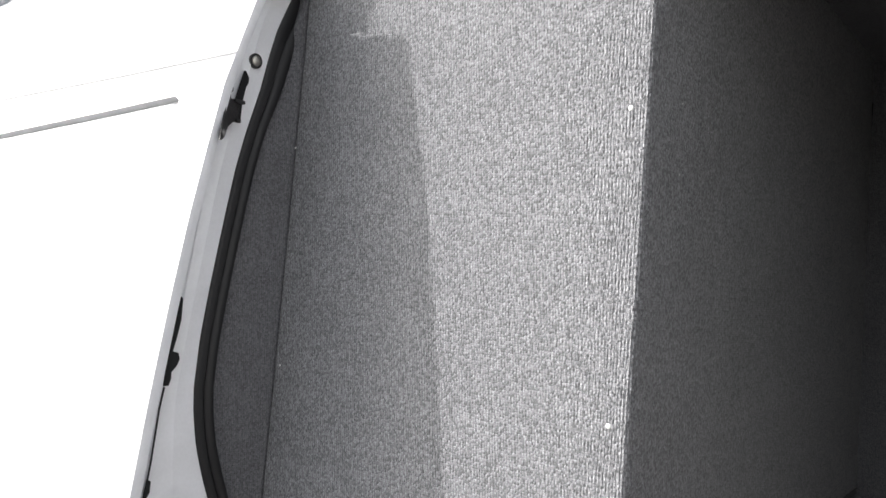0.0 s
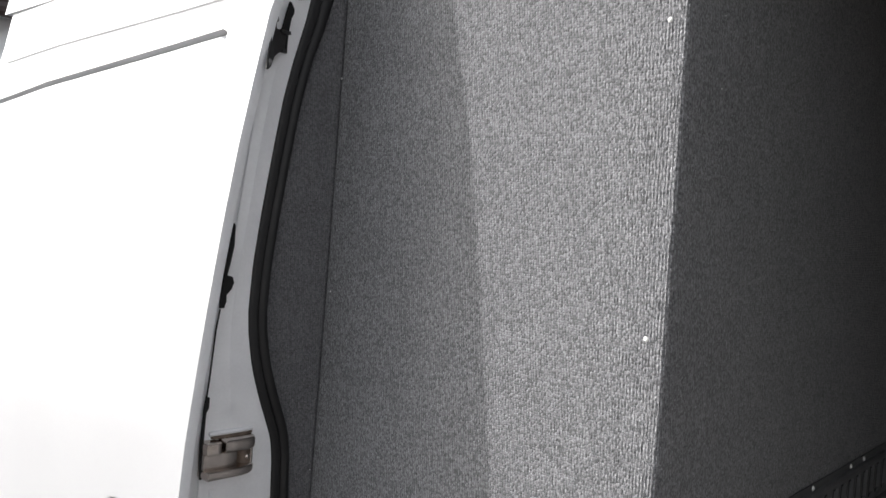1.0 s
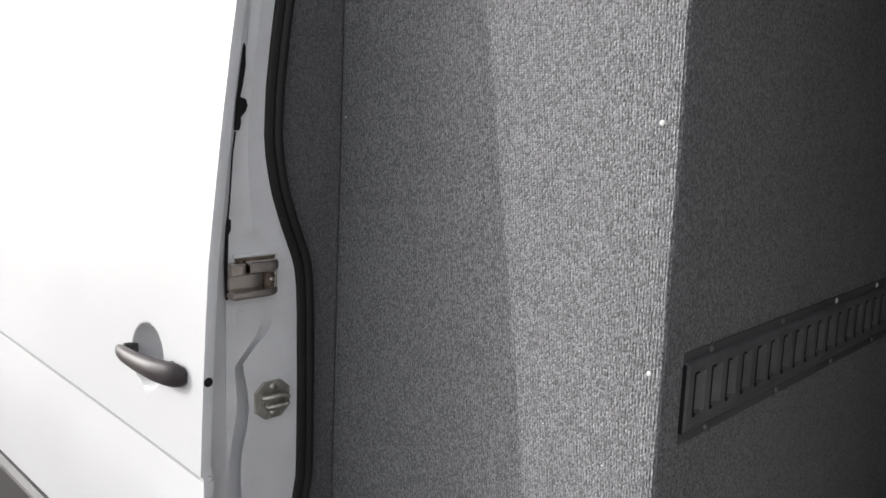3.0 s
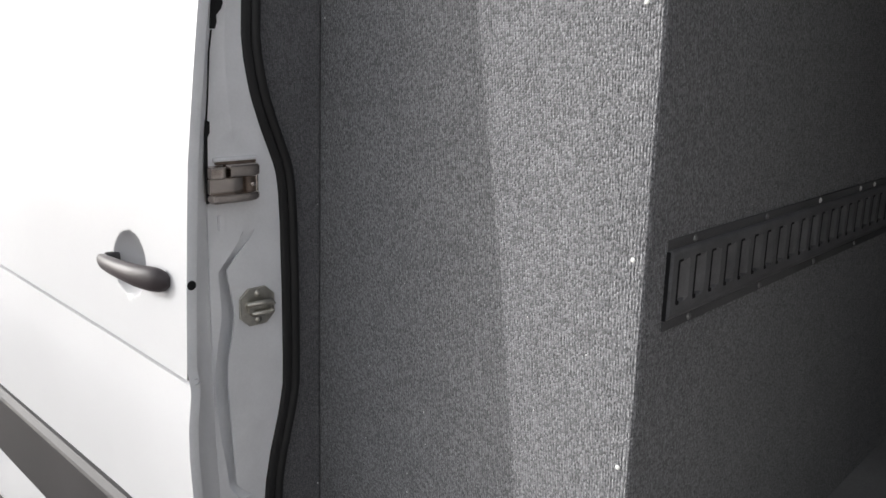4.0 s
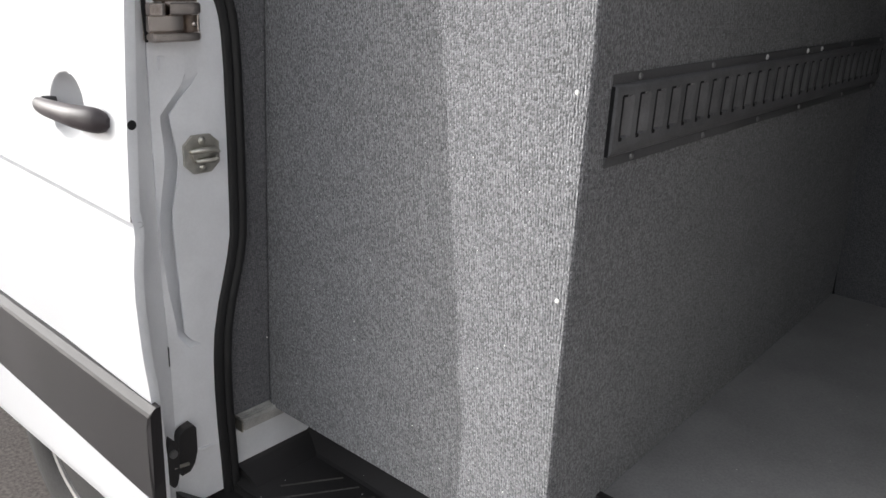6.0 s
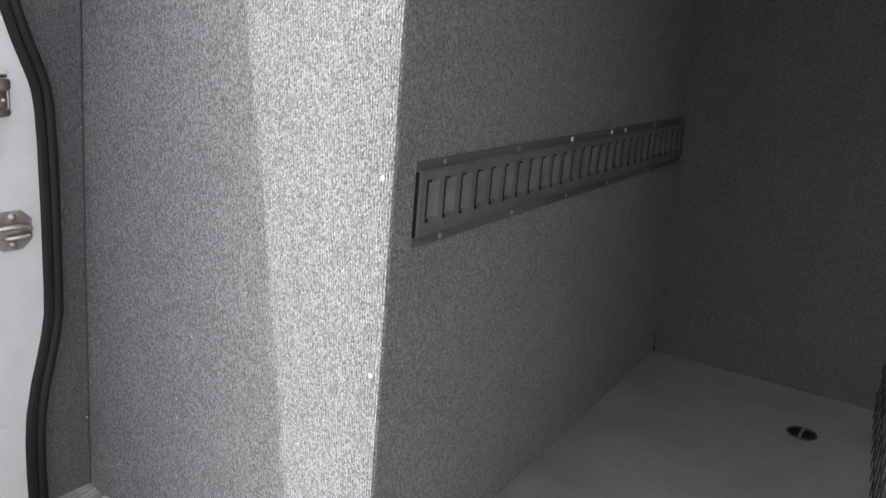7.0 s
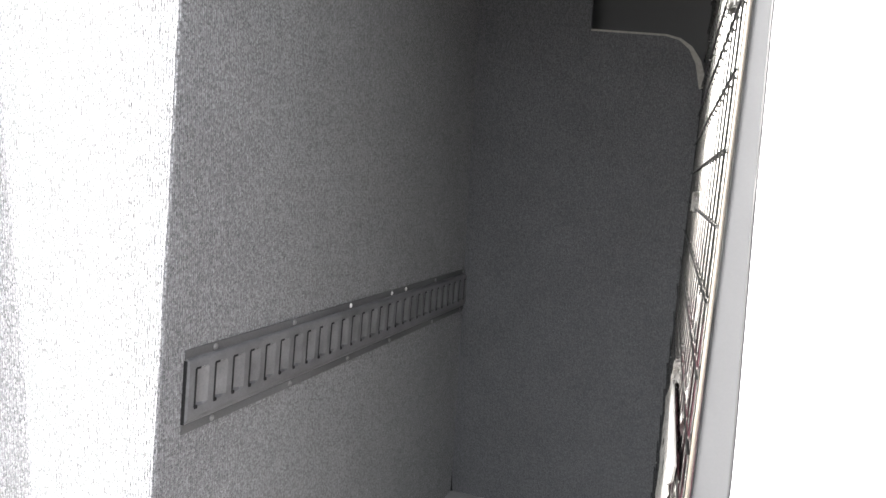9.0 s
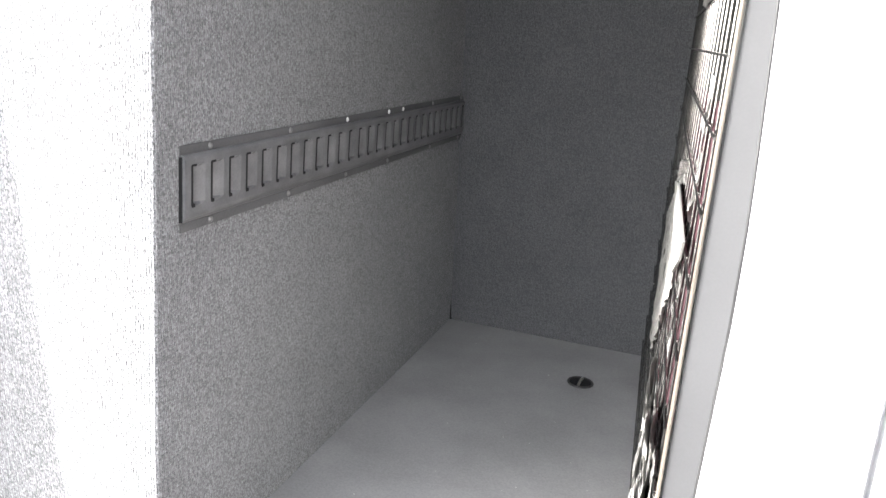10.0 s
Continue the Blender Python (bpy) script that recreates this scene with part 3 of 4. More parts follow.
# guide bracket: a stack of rounded steel plates with a roller between
guide = thing("guide_bracket", (JAMB_X, -0.17, 1.32), label="bronze-coloured steel guide bracket with a roller", category="door bracket")
def shelf(z0, z1, reach, y0=-0.23, y1=-0.128, edge=0.004):
    """A plate standing out of the pillar, its free corner and its rims rounded."""
    def outline(c, z):
        pts = [(JAMB_X - 0.02, y0 + c, z)]
        for k in range(21):
            u = k / 20
            v = max(0.0, (u - 0.5) / 0.5)
            pts.append((JAMB_X + (reach - c) * (1 - v ** 3) ** 0.5 - 0.004 * (1 - u), y0 + c + (y1 - y0 - 2 * c) * u, z))
        return pts + [(JAMB_X - 0.02, y1 - c, z)]
    steps = [(edge * (1 - math.sin(k * math.pi / 6)), z0 + edge * (1 - math.cos(k * math.pi / 6))) for k in range(4)]
    steps += [(edge * (1 - math.cos(k * math.pi / 6)), z1 - edge * (1 - math.sin(k * math.pi / 6))) for k in range(4)]
    return loft([outline(c, z) for c, z in steps])
loc("upper_plate", shelf(1.3665, 1.388, 0.034, -0.195, -0.128, 0.006), M_BRONZE, guide, smooth=True)
loc("upper_plate", shelf(1.3665, 1.386, 0.031, -0.229, -0.1945, 0.0025), M_BRONZE, guide, smooth=True)
loc("cover", shelf(1.391, 1.4, 0.010, -0.212, -0.122, 0.004), M_WHITE_SHADE, guide, "white painted cover above the plates", True)
loc("grease", shelf(1.387, 1.392, 0.012, -0.208, -0.126, 0.002), M_GREASE, guide, "brown grease smear above the plates", True)
loc("middle_plate", shelf(1.3405, 1.3675, 0.024, -0.229, -0.155, 0.0025), M_BRONZE, guide, smooth=True)
loc("roller", rod((JAMB_X + 0.009, -0.146, 1.336), (JAMB_X + 0.009, -0.146, 1.372), 0.0105, 20), M_GREASE, guide, "greasy brown guide roller", True)
loc("roller_pin", rod((JAMB_X + 0.01, -0.1335, 1.338), (JAMB_X + 0.01, -0.1335, 1.368), 0.0035, 12), M_BRONZE, guide, smooth=True)
loc("lower_plate", shelf(1.3255, 1.341, 0.036, -0.229, -0.128, 0.0055), M_BRONZE, guide, smooth=True)
loc("bolt", dome((JAMB_X + 0.0185, -0.146, 1.352), (1, -0.3, 0), 0.005, 0.003), M_BRONZE, guide, smooth=True)
loc("backing", block((JAMB_X - 0.004, -0.226, 1.334), (JAMB_X + 0.004, -0.131, 1.384)), M_PLASTIC, guide)

# bolt and latch plate near the top of the pillar
b_z, by = 2.149, -0.084
bolt = thing("pillar_bolt", (JAMB_X, by, b_z), label="dark cross-head bolt with washer on the pillar", category="bolt")
loc("washer", rod((JAMB_X - 0.004, by, b_z), (JAMB_X + 0.008, by, b_z), 0.013, 16), M_PLASTIC, bolt)
loc("head", dome((JAMB_X + 0.008, by, b_z), (1, 0, 0), 0.0095, 0.005), M_ZINC, bolt)
latch = thing("latch_plate", (JAMB_X, -0.12, 2.03), label="black latch plate with a round hole", category="latch")
latch_x = lambda y: -0.672 + 0.45 * (-0.112 - y) + 0.4 * max(0.0, -0.15 - y)          # the plate stands aslant on the door's edge
def latch_part(name, pts, mat, lift=0.0, thick=0.003, label=""):
    return loc(name, prism([(latch_x(y) + lift, y, z) for y, z in pts], (0, 0, 0), (thick, 0, 0)), mat, latch, label)
latch_part("plate", [(-0.16, 2.0894), (-0.1542, 2.089), (-0.1512, 2.0826), (-0.1542, 2.0755), (-0.1527, 2.069), (-0.1437, 2.0689), (-0.126, 2.0705), (-0.1218, 2.065), (-0.1248, 2.0482), (-0.1240, 2.0367), (-0.1411, 2.0322), (-0.1557, 2.0223), (-0.1627, 2.013), (-0.1697, 2.0028), (-0.1816, 1.9953), (-0.1914, 1.9936), (-0.1884, 2.008), (-0.1796, 2.0337), (-0.1717, 2.0557), (-0.1642, 2.0889)], M_PLASTIC)
latch_part("finger", [(-0.1437, 2.0699), (-0.115, 2.0728), (-0.1131, 2.0679), (-0.1218, 2.065), (-0.142, 2.066)], M_PLASTIC, 0.001, 0.007)
latch_part("finger", [(-0.1334, 2.0395), (-0.1215, 2.041), (-0.1213, 2.035), (-0.1324, 2.034)], M_PLASTIC, 0.001, 0.006)
for y, z in ((-0.1781, 2.0082), (-0.1568, 2.083)):
    loc("screw", dome((latch_x(y) + 0.002, y, z), (1, 0.2, 0), 0.0062, 0.004), M_DARKSCREW, latch, smooth=True)
latch_part("hole", [(-0.1553 + 0.0052 * math.cos(k * math.tau / 14), 2.0405 + 0.0058 * math.sin(k * math.tau / 14)) for k in range(14)], M_WHITE_SHADE, 0.002, 0.0016)
loc("slot", prism([(JAMB_X + 0.0085, y, z) for y, z in ((-0.1083, 2.1265), (-0.1055, 2.1262), (-0.0985, 2.1162), (-0.0985, 2.1082), (-0.1033, 2.0993), (-0.108, 2.0725), (-0.109, 2.04), (-0.118, 2.04), (-0.1222, 2.0744), (-0.1143, 2.1043))], (0, 0, 0), (0.003, 0, 0)), M_VOID, latch)

# openings in the gap between door and pillar
slits = thing("pillar_slots", (JAMB_X, -0.18, 1.6), label="dark open slots between the door edge and pillar", category="slot", kind="structure")
def gap_slit(pts):
    return prism([(JAMB_X + 0.0075, y, z) for y, z in pts], (0, 0, 0), (0.003, 0, 0))
loc("hook_slot", gap_slit([(-0.1915, 1.746), (-0.189, 1.742), (-0.189, 1.71), (-0.194, 1.682), (-0.1995, 1.66), (-0.189, 1.657), (-0.186, 1.647), (-0.19, 1.637), (-0.199, 1.627), (-0.1985, 1.617), (-0.202, 1.606), (-0.2105, 1.606), (-0.206, 1.654), (-0.199, 1.70)]), M_VOID, slits)
gap_line = lambda z: curve_at(GAP_Y, z) + 0.0015
loc("gap_slit", gap_slit([(gap_line(z) + 0.0008, z) for z in (1.604, 1.57, 1.53, 1.49, 1.46)] + [(gap_line(z) - 0.0008, z) for z in (1.46, 1.49, 1.53, 1.57, 1.604)]), M_VOID, slits)
loc("upper_slit", gap_slit([(-0.2255, 1.463), (-0.219, 1.459), (-0.2195, 1.442), (-0.224, 1.434), (-0.2255, 1.39), (-0.226, 1.325), (-0.2295, 1.325), (-0.2315, 1.37), (-0.2315, 1.39), (-0.2285, 1.44)]), M_VOID, slits)
loc("lower_slit", gap_slit([(-0.2301, 0.786), (-0.2291, 0.784), (-0.2295, 0.745), (-0.2299, 0.745)]), M_VOID, slits)
loc("hole", rod((DOOR_X + edge_x(1.206) - 0.0035, edge_y(1.206) + 0.0085, 1.206), (DOOR_X + edge_x(1.206) + 0.0008, edge_y(1.206) + 0.0085, 1.206), 0.0078, 18), M_VOID, slits)

# lower roller arm of the sliding door
arm = thing("lower_roller_arm", (-0.66, -0.25, 0.58), label="black lower roller arm of the sliding door", category="door roller")
loc("arm", prism([(-0.69, y, z) for y, z in ((-0.228, 0.592), (-0.224, 0.602), (-0.214, 0.609), (-0.196, 0.613), (-0.19, 0.604), (-0.19, 0.553), (-0.197, 0.528), (-0.208, 0.514), (-0.226, 0.512))], (0, 0, 0), (0.02, 0, 0)), M_PLASTIC, arm)
oval = [(-0.258 + 0.0125 * math.cos(k * math.tau / 16), 0.567 + 0.052 * math.sin(k * math.tau / 16)) for k in range(16)]
loc("bracket", prism([(-0.665, y, z) for y, z in oval], (0, 0, 0), (0.022, 0, 0)), M_PLASTIC, arm)
loc("pin", rod((-0.646, -0.256, 0.556), (-0.648, -0.224, 0.55), 0.0035, 10), M_ZINC, arm)
loc("roller", rod((-0.644, -0.258, 0.59), (-0.638, -0.258, 0.59), 0.008, 14), M_DARKSCREW, arm)

# small pressed tab under the bracket
body("pressed_tab", block((JAMB_X - 0.004, -0.207, 1.275), (JAMB_X + 0.0062, -0.195, 1.302), 0.0015), M_WHITE_SHADE)
# seam low on the pillar
body("pillar_seam", tube([(JAMB_X - 0.002, -0.19, 0.545), (JAMB_X + 0.001, -0.175, 0.538), (JAMB_X + 0.001, -0.15, 0.536), (JAMB_X - 0.003, -0.132, 0.533)], 0.004, 8), M_WHITE_SHADE, "pressed seam low on the pillar", True)

# ---- step well: painted cheek, alloy strip, black ribbed tread ----
cheek = tagged(part("step_cheek", block((-0.75, -0.12, 0.40), (-0.703, 0.16, 0.566), 0.006), M_WHITE_SHADE), "white painted cheek of the step well", "body panel", kind="structure")
strip = thing("alloy_strip", (-0.69, -0.03, 0.56), label="scuffed ribbed alloy edging strip above the step", category="edging strip")
loc("strip_base", block((-0.71, -0.082, 0.547), (-0.668, 0.03, 0.571), 0.003), M_ALU, strip)
for i in range(5):
    loc("ridge", block((-0.707 + 0.0078 * i, -0.081, 0.57), (-0.7035 + 0.0078 * i, 0.029, 0.5735), 0.001, 1), M_ALU, strip)
loc("strip_end", block((-0.711, -0.0865, 0.545), (-0.669, -0.0825, 0.574), 0.0015), M_ZINC, strip, "bright bent end of the strip")
tread = thing("step_tread", (0, 0, 0.44), label="black ribbed plastic step tread in the door sill", category="step")
loc("tray", block((-0.705, -0.105, 0.405), (0.76, 0.16, 0.43), 0.004), M_PLASTIC, tread)
loc("outer_lip", prism([(-0.71, -0.105, 0.365), (-0.71, -0.235, 0.475), (-0.71, -0.235, 0.42), (-0.71, -0.105, 0.31)], (0, 0, 0), (0.05, 0, 0)), M_PLASTIC, tread)
loc("outer_lip", block((-0.55, -0.2, 0.33), (0.76, -0.105, 0.365), 0.01), M_PLASTIC, tread)
loc("rim", prism([(-0.704, 0.165, 0.47), (-0.704, 0.14, 0.468), (-0.704, 0.115, 0.455), (-0.704, 0.083, 0.4335), (-0.704, 0.075, 0.4305), (-0.704, 0.165, 0.425)], (0, 0, 0), (1.464, 0, 0)), M_PLASTIC, tread)
loc("rim", prism([(-0.704, -0.08, 0.452), (-0.69, -0.08, 0.45), (-0.672, -0.08, 0.445), (-0.64, -0.08, 0.4335), (-0.632, -0.08, 0.4305), (-0.704, -0.08, 0.425)], (0, 0, 0), (0, 0.22, 0)), M_PLASTIC, tread)
for i in range(28):                                          # ribs run slantwise across the tread
    x0, reach = -0.638 + 0.047 * i, 0.105
    loc("rib", prism([(x0 + (0.035 if i == 0 else 0.0), -0.1 + (0.055 if i == 0 else 0.0), 0.4295), (x0 + 0.003 + (0.035 if i == 0 else 0.0), -0.1 + (0.055 if i == 0 else 0.0), 0.4295), (x0 + reach + 0.003, 0.064, 0.4295), (x0 + reach, 0.064, 0.4295)], (0, 0, 0), (0, 0, 0.0035)), M_TREAD, tread)
tagged(part("step_riser", block((-0.705, 0.165, 0.41), (0.78, 0.18, 0.61)), M_PLASTIC), "black step riser below the carpet", "riser", kind="structure")

# ---- lashing track ----
TZ0, TZ1, TY0, PITCH = 1.209, 1.338, 0.055, 0.0491
track = thing("lashing_track", (0.0, TY0, TZ0), label="dark grey steel lashing track with upright slots", category="cargo track")
TEND = far_y(1.28) - 0.004
def trp(name, bm, mat, label=""):
    ob = part(name, bm, mat, track, label)
    ob.matrix_parent_inverse = Matrix.Translation(-track.location)
    return ob
RAISE, FL = 0.012, 0.014
zi0, zi1 = TZ0 + FL, TZ1 - FL
SZ0, SZ1 = 1.250, 1.308
slots = [0.0715 + PITCH * i for i in range(28)]
LOUVRE = ((0.0, 0.0), (0.0012, -0.0092), (0.008, -0.0085), (0.017, -0.0055), (0.025, -0.0022), (0.032, 0.0))   # each slot: a cut edge, then a face that rises back to the rail
ys = [(TY0, 0.0)] + [(y0 + a, d) for y0 in slots for a, d in LOUVRE if y0 + a < TEND - 0.004] + [(TEND, 0.0)]
zl = [(0.0035, zi0), (0.0075, zi0 + 0.0035), (0.0105, zi0 + 0.008), (RAISE, zi0 + 0.014), (RAISE, SZ0 - 0.0015), (RAISE, SZ0 + 0.0025), (RAISE, SZ1 - 0.0025), (RAISE, SZ1 + 0.0015), (RAISE, zi1 - 0.006), (0.0112, zi1 - 0.0035), (0.0095, zi1 - 0.0012), (0.0065, zi1), (0.0035, zi1 + 0.0005)]
rows = [[(x + (d if k in (5, 6) else 0.0), y, z) for k, (x, z) in enumerate(zl)] for y, d in ys]
rows = [r + [(0.0014, r[0][1], r[-1][2]), (0.0014, r[0][1], r[0][2])] for r in rows]
trp("rail", loft(rows), M_TRACK)
# both flanges carry the soft shade beside the rail in their colour
trp("flange", block((0.0012, TY0, TZ0), (0.0036, TEND, zi0 + 0.001)), M_FLANGE, "lower flange, darkened for the soft shade")
trp("flange", block((0.0012, TY0, zi1 - 0.001), (0.0036, TEND, TZ1)), M_FLANGE, "upper flange, darkened for the soft shade")
def slot_ears(y):
    """The dark open cut of one slot: an upright slit with a short return above and a drop below."""
    x0, x1 = RAISE - 0.005, RAISE + 0.0006
    bm = block((x0, y - 0.0026, SZ0 - 0.001), (x1, y + 0.0014, SZ1 + 0.001))
    block((x0, y - 0.001, SZ1 - 0.0008), (x1, y + 0.0105, SZ1 + 0.0024), bm=bm)
    block((x0, y - 0.0015, SZ0 - 0.0045), (x1, y + 0.0075, SZ0 + 0.0012), 0.001, 1, bm=bm)
    return bm
# shade at the rail's end, put in as a thin black strip
trp("end_shade", block((0.0014, TY0 - 0.0014, zi0 + 0.002), (RAISE - 0.005, TY0 - 0.0003, zi1 - 0.002)), M_VOID, "black strip standing for the shade at the end of the rail")
first = trp("slot_lip", slot_ears(slots[0]), M_VOID, "dark slot edge")
for s in slots[1:]:
    o = new("slot_lip", first.data)
    o.parent, o.matrix_parent_inverse = track, first.matrix_parent_inverse
    o.location = (0, s - slots[0], 0)
for y in (0.128, 0.375, 0.614, 0.84, 0.93, 1.15, 1.4):
    bright = y in (0.614, 0.84, 0.93)
    trp("screw", dome((0.003, y, TZ1 - 0.007), (1, 0, 0), 0.0055, 0.004), M_SCREW if bright else M_DARKSCREW)
for y in (0.13, 0.375, 0.619, 0.85, 1.15, 1.4):
    trp("screw", dome((0.003, y, TZ0 + 0.007), (1, 0, 0), 0.0055, 0.004), M_DARKSCREW)
tagged(part("carpet_seam", block((-0.001, 0.004, TZ1 - 0.004), (0.0006, TY0, TZ1 - 0.003)), M_FLANGE), "dark seam in the carpet beside the track", "seam", kind="structure")

tagged(part("corner_gap", loft([[(-0.001, far_y(z) - 0.012, z), (0.003, far_y(z) - 0.005, z), (0.009, far_y(z) - 0.0015, z), (0.009, far_y(z) + 0.004, z), (-0.001, far_y(z) + 0.004, z)] for z in (FLOOR, 1.0, 1.4, 1.8, 2.32)]), M_VOID), "dark gap where the two linings meet", "gap", kind="structure")

# ---- white screws in the linings ----
def lining_screw(at, axis, r, mat=None):
    ob = part("lining_screw", dome(at, axis, r, r * 0.6, 8, 2), mat or M_SCREW)
    tagged(ob, "small white-headed screw in the carpet lining", "screw", "screws in the lining")
for x, z in ((-0.027, 2.047), (-0.026, 1.641), (-0.018, 1.316), (-0.017, 1.019)):
    lining_screw((x, 0.0, z), (0, -1, 0), 0.0038)
for x, y, z in ((-0.668, 0, 2.014), (-0.661, 0, 1.632), (-0.691, 0, 1.299), (-0.701, 0, 0.723)):
    lining_screw((x + 0.006, 0.001, z), (0, -1, 0), 0.0024)
for x, z in ((0.066, 1.302), (0.605, 1.305), (0.626, 1.317), (0.619, 0.829), (0.355, 0.665)):
    lining_screw((x, far_y(z), z), (0, -1, 0), 0.0032)

# ---- bits of lint and dust caught in the pile ----
random.seed(11)
bm = bmesh.new()
def fleck(at, u, v, n):
    size, a = random.uniform(0.0006, 0.0017), random.uniform(0, math.pi)
    u, v = u * math.cos(a) + v * math.sin(a), v * math.cos(a) - u * math.sin(a)
    top = bm.verts.new(at + n * size * 0.7)
    ring_ = [bm.verts.new(at + u * size * k * random.uniform(0.6, 1.8) + v * size * m * 0.7) for k, m in ((1, 0), (0, 1), (-1, 0), (0, -1))]
    for i in range(4):
        bm.faces.new((ring_[i], ring_[(i + 1) % 4], top))
X_, Y_, Z_ = Vector((1, 0, 0)), Vector((0, 1, 0)), Vector((0, 0, 1))
for i in range(110):
    y = 0.02 + 1.3 * random.random() ** 2
    fleck(Vector((0.0004 - (0.004 if y < 0.1 else 0.001), y, random.uniform(0.7, 2.1))), Y_, Z_, X_)
for i in range(50):
    fleck(Vector((random.uniform(-0.62, -0.02), -0.0003, 0.6 + 0.7 * random.random() ** 1.5)), X_, Z_, -Y_)
for i in range(30):
    fleck(Vector((random.uniform(0.05, 0.6), random.uniform(0.3, 1.5), FLOOR + 0.0004)), X_, Y_, Z_)
for i in range(24):
    fleck(Vector((random.uniform(-0.62, 0.0), random.uniform(-0.12, 0.12), 0.4425)), X_, Y_, Z_)
for i in range(24):
    x = random.uniform(0.03, 0.65)
    z = random.uniform(0.65, 1.6)
    fleck(Vector((x, far_y(z) - 0.0008, z)), X_, Z_, -Y_)
tagged(part("lint", bm, M_SCREW), "tiny pale flecks of lint caught in the carpet", "lint", kind="stuff")

# ---- lashing ring in the floor ----
RX, RY = 0.482, 1.21
ring = thing("floor_lashing_ring", (RX, RY, FLOOR), label="black recessed lashing ring in the load floor", category="lashing ring")
loc("cup", rod((RX, RY, FLOOR - 0.002), (RX, RY, FLOOR + 0.002), 0.034, 24), M_VOID, ring)
loc("rim", tube([(RX + 0.034 * math.cos(a), RY + 0.034 * math.sin(a), FLOOR + 0.002) for a in [k * math.tau / 24 for k in range(25)]], 0.0035), M_PLASTIC, ring, smooth=True)
loc("bar", tube([(RX - 0.002, RY - 0.026, FLOOR + 0.004), (RX, RY, FLOOR + 0.009), (RX + 0.002, RY + 0.026, FLOOR + 0.004)], 0.004, 8), M_ZINC, ring)

# ---- mesh guard and what is packed behind it ----
guard = thing("mesh_guard", (mesh_x(0.7), 0.7, FLOOR), label="zinc wire mesh guard across the load space", category="mesh guard")
for i in range(20):
    y = -0.026 + 0.0775 * i
    loc("wire", rod((mesh_x(y), y, FLOOR), (mesh_x(y), y, 2.4), 0.0017, 8), M_WIRE, guard, smooth=True)
for i in range(22):
    z = 0.676 + 0.0775 * i
    loc("cross_wire", tube([(mesh_x(y) - 0.0046 - 0.0004 * (k % 2), y, z) for k, y in enumerate([-0.1 + 0.03875 * k for k in range(41)])], 0.0019, 8), M_WIRE, guard, smooth=True)
loc("frame_bar", rod((mesh_x(-0.1) - 0.001, -0.103, FLOOR), (mesh_x(-0.1) - 0.001, -0.103, 2.4), 0.0023, 10), M_BAR, guard, "cream edge bar of the mesh", True)
# dull film hung behind the mesh in upright folds, its lower edge torn
random.seed(4)
ph = [random.uniform(0, 6.28) for _ in range(4)]
def hung(z0, z1, ya, yb, back, fold, torn):
    bm = bmesh.new()
    cols, rows = 260, []
    for j in range(20):
        row = []
        for k in range(cols + 1):
            y = ya + (yb - ya) * k / cols
            lo = z0 + torn * noise.noise(Vector((y * 9, 1.3, z0)))
            z = lo + (z1 - lo) * j / 19
            row.append((mesh_x(y) + back + fold * math.sin(95 * y + ph[0] + 0.6 * z) + 0.4 * fold * math.sin(31 * y + ph[1] + 1.5 * z), y, z))
        rows.append(row)
    return loft(rows, closed_ring=False, bm=bm)
tagged(part("plastic_sheet", hung(1.42, 2.38, -0.06, 1.36, 0.05, 0.008, 0.05), M_FILM_DULL, smooth=True), "dull dark plastic sheet hanging in folds behind the mesh", "plastic sheet")
loc2 = lambda n, b, m, l, c: tagged(part(n, b, m), l, c)
random.seed(7)
def crumpled(lo, hi, rough_):
    bm = bmesh.new()
    bmesh.ops.create_icosphere(bm, subdivisions=6 if rough_ > 0.2 else 5, radius=1.0)
    c = [(a + b) / 2 for a, b in zip(lo, hi)]
    h = [(b - a) / 2 for a, b in zip(lo, hi)]
    for v in bm.verts:
        k = 1 + rough_ * noise.noise(v.co * 3.1 + Vector(lo) * 5) + rough_ * 0.6 * noise.noise(v.co * 8 + Vector(hi) * 3) + rough_ * 0.5 * abs(noise.noise(v.co * 19 + Vector(lo) * 7))
        p = [max(-1, min(1, q * 1.45)) * k for q in v.co]
        v.co = Vector([c[i] + h[i] * p[i] for i in range(3)])
    return bm
loc2("clear_plastic_bag", crumpled((0.692, 0.0, FLOOR), (0.742, 0.75, FLOOR + 0.43), 0.34), M_BAG, "crumpled clear plastic wrapping on the load floor", "plastic bag")
for y, z in ((0.105, 1.872), (0.62, 1.62), (0.5, 1.33), (0.42, 1.995)):
    loc2("plastic_scrap", crumpled((mesh_x(y) - 0.012, y - 0.018, z - 0.015), (mesh_x(y) + 0.002, y + 0.018, z + 0.015), 0.3), M_BAG, "scrap of clear plastic caught in the mesh", "plastic scrap")
blanket = thing("red_blanket", (0.8, 0.4, 0.66), label="dark red folded blanket pressed against the mesh", category="blanket")
loc("front_fold", hung(0.98, 1.47, 0.01, 0.5, 0.009, 0.0035, 0.03), M_RED, blanket, smooth=True)
loc("folded_body", crumpled((0.756, -0.03, 0.66), (0.87, 0.8, 1.44), 0.05), M_RED, blanket, smooth=True)
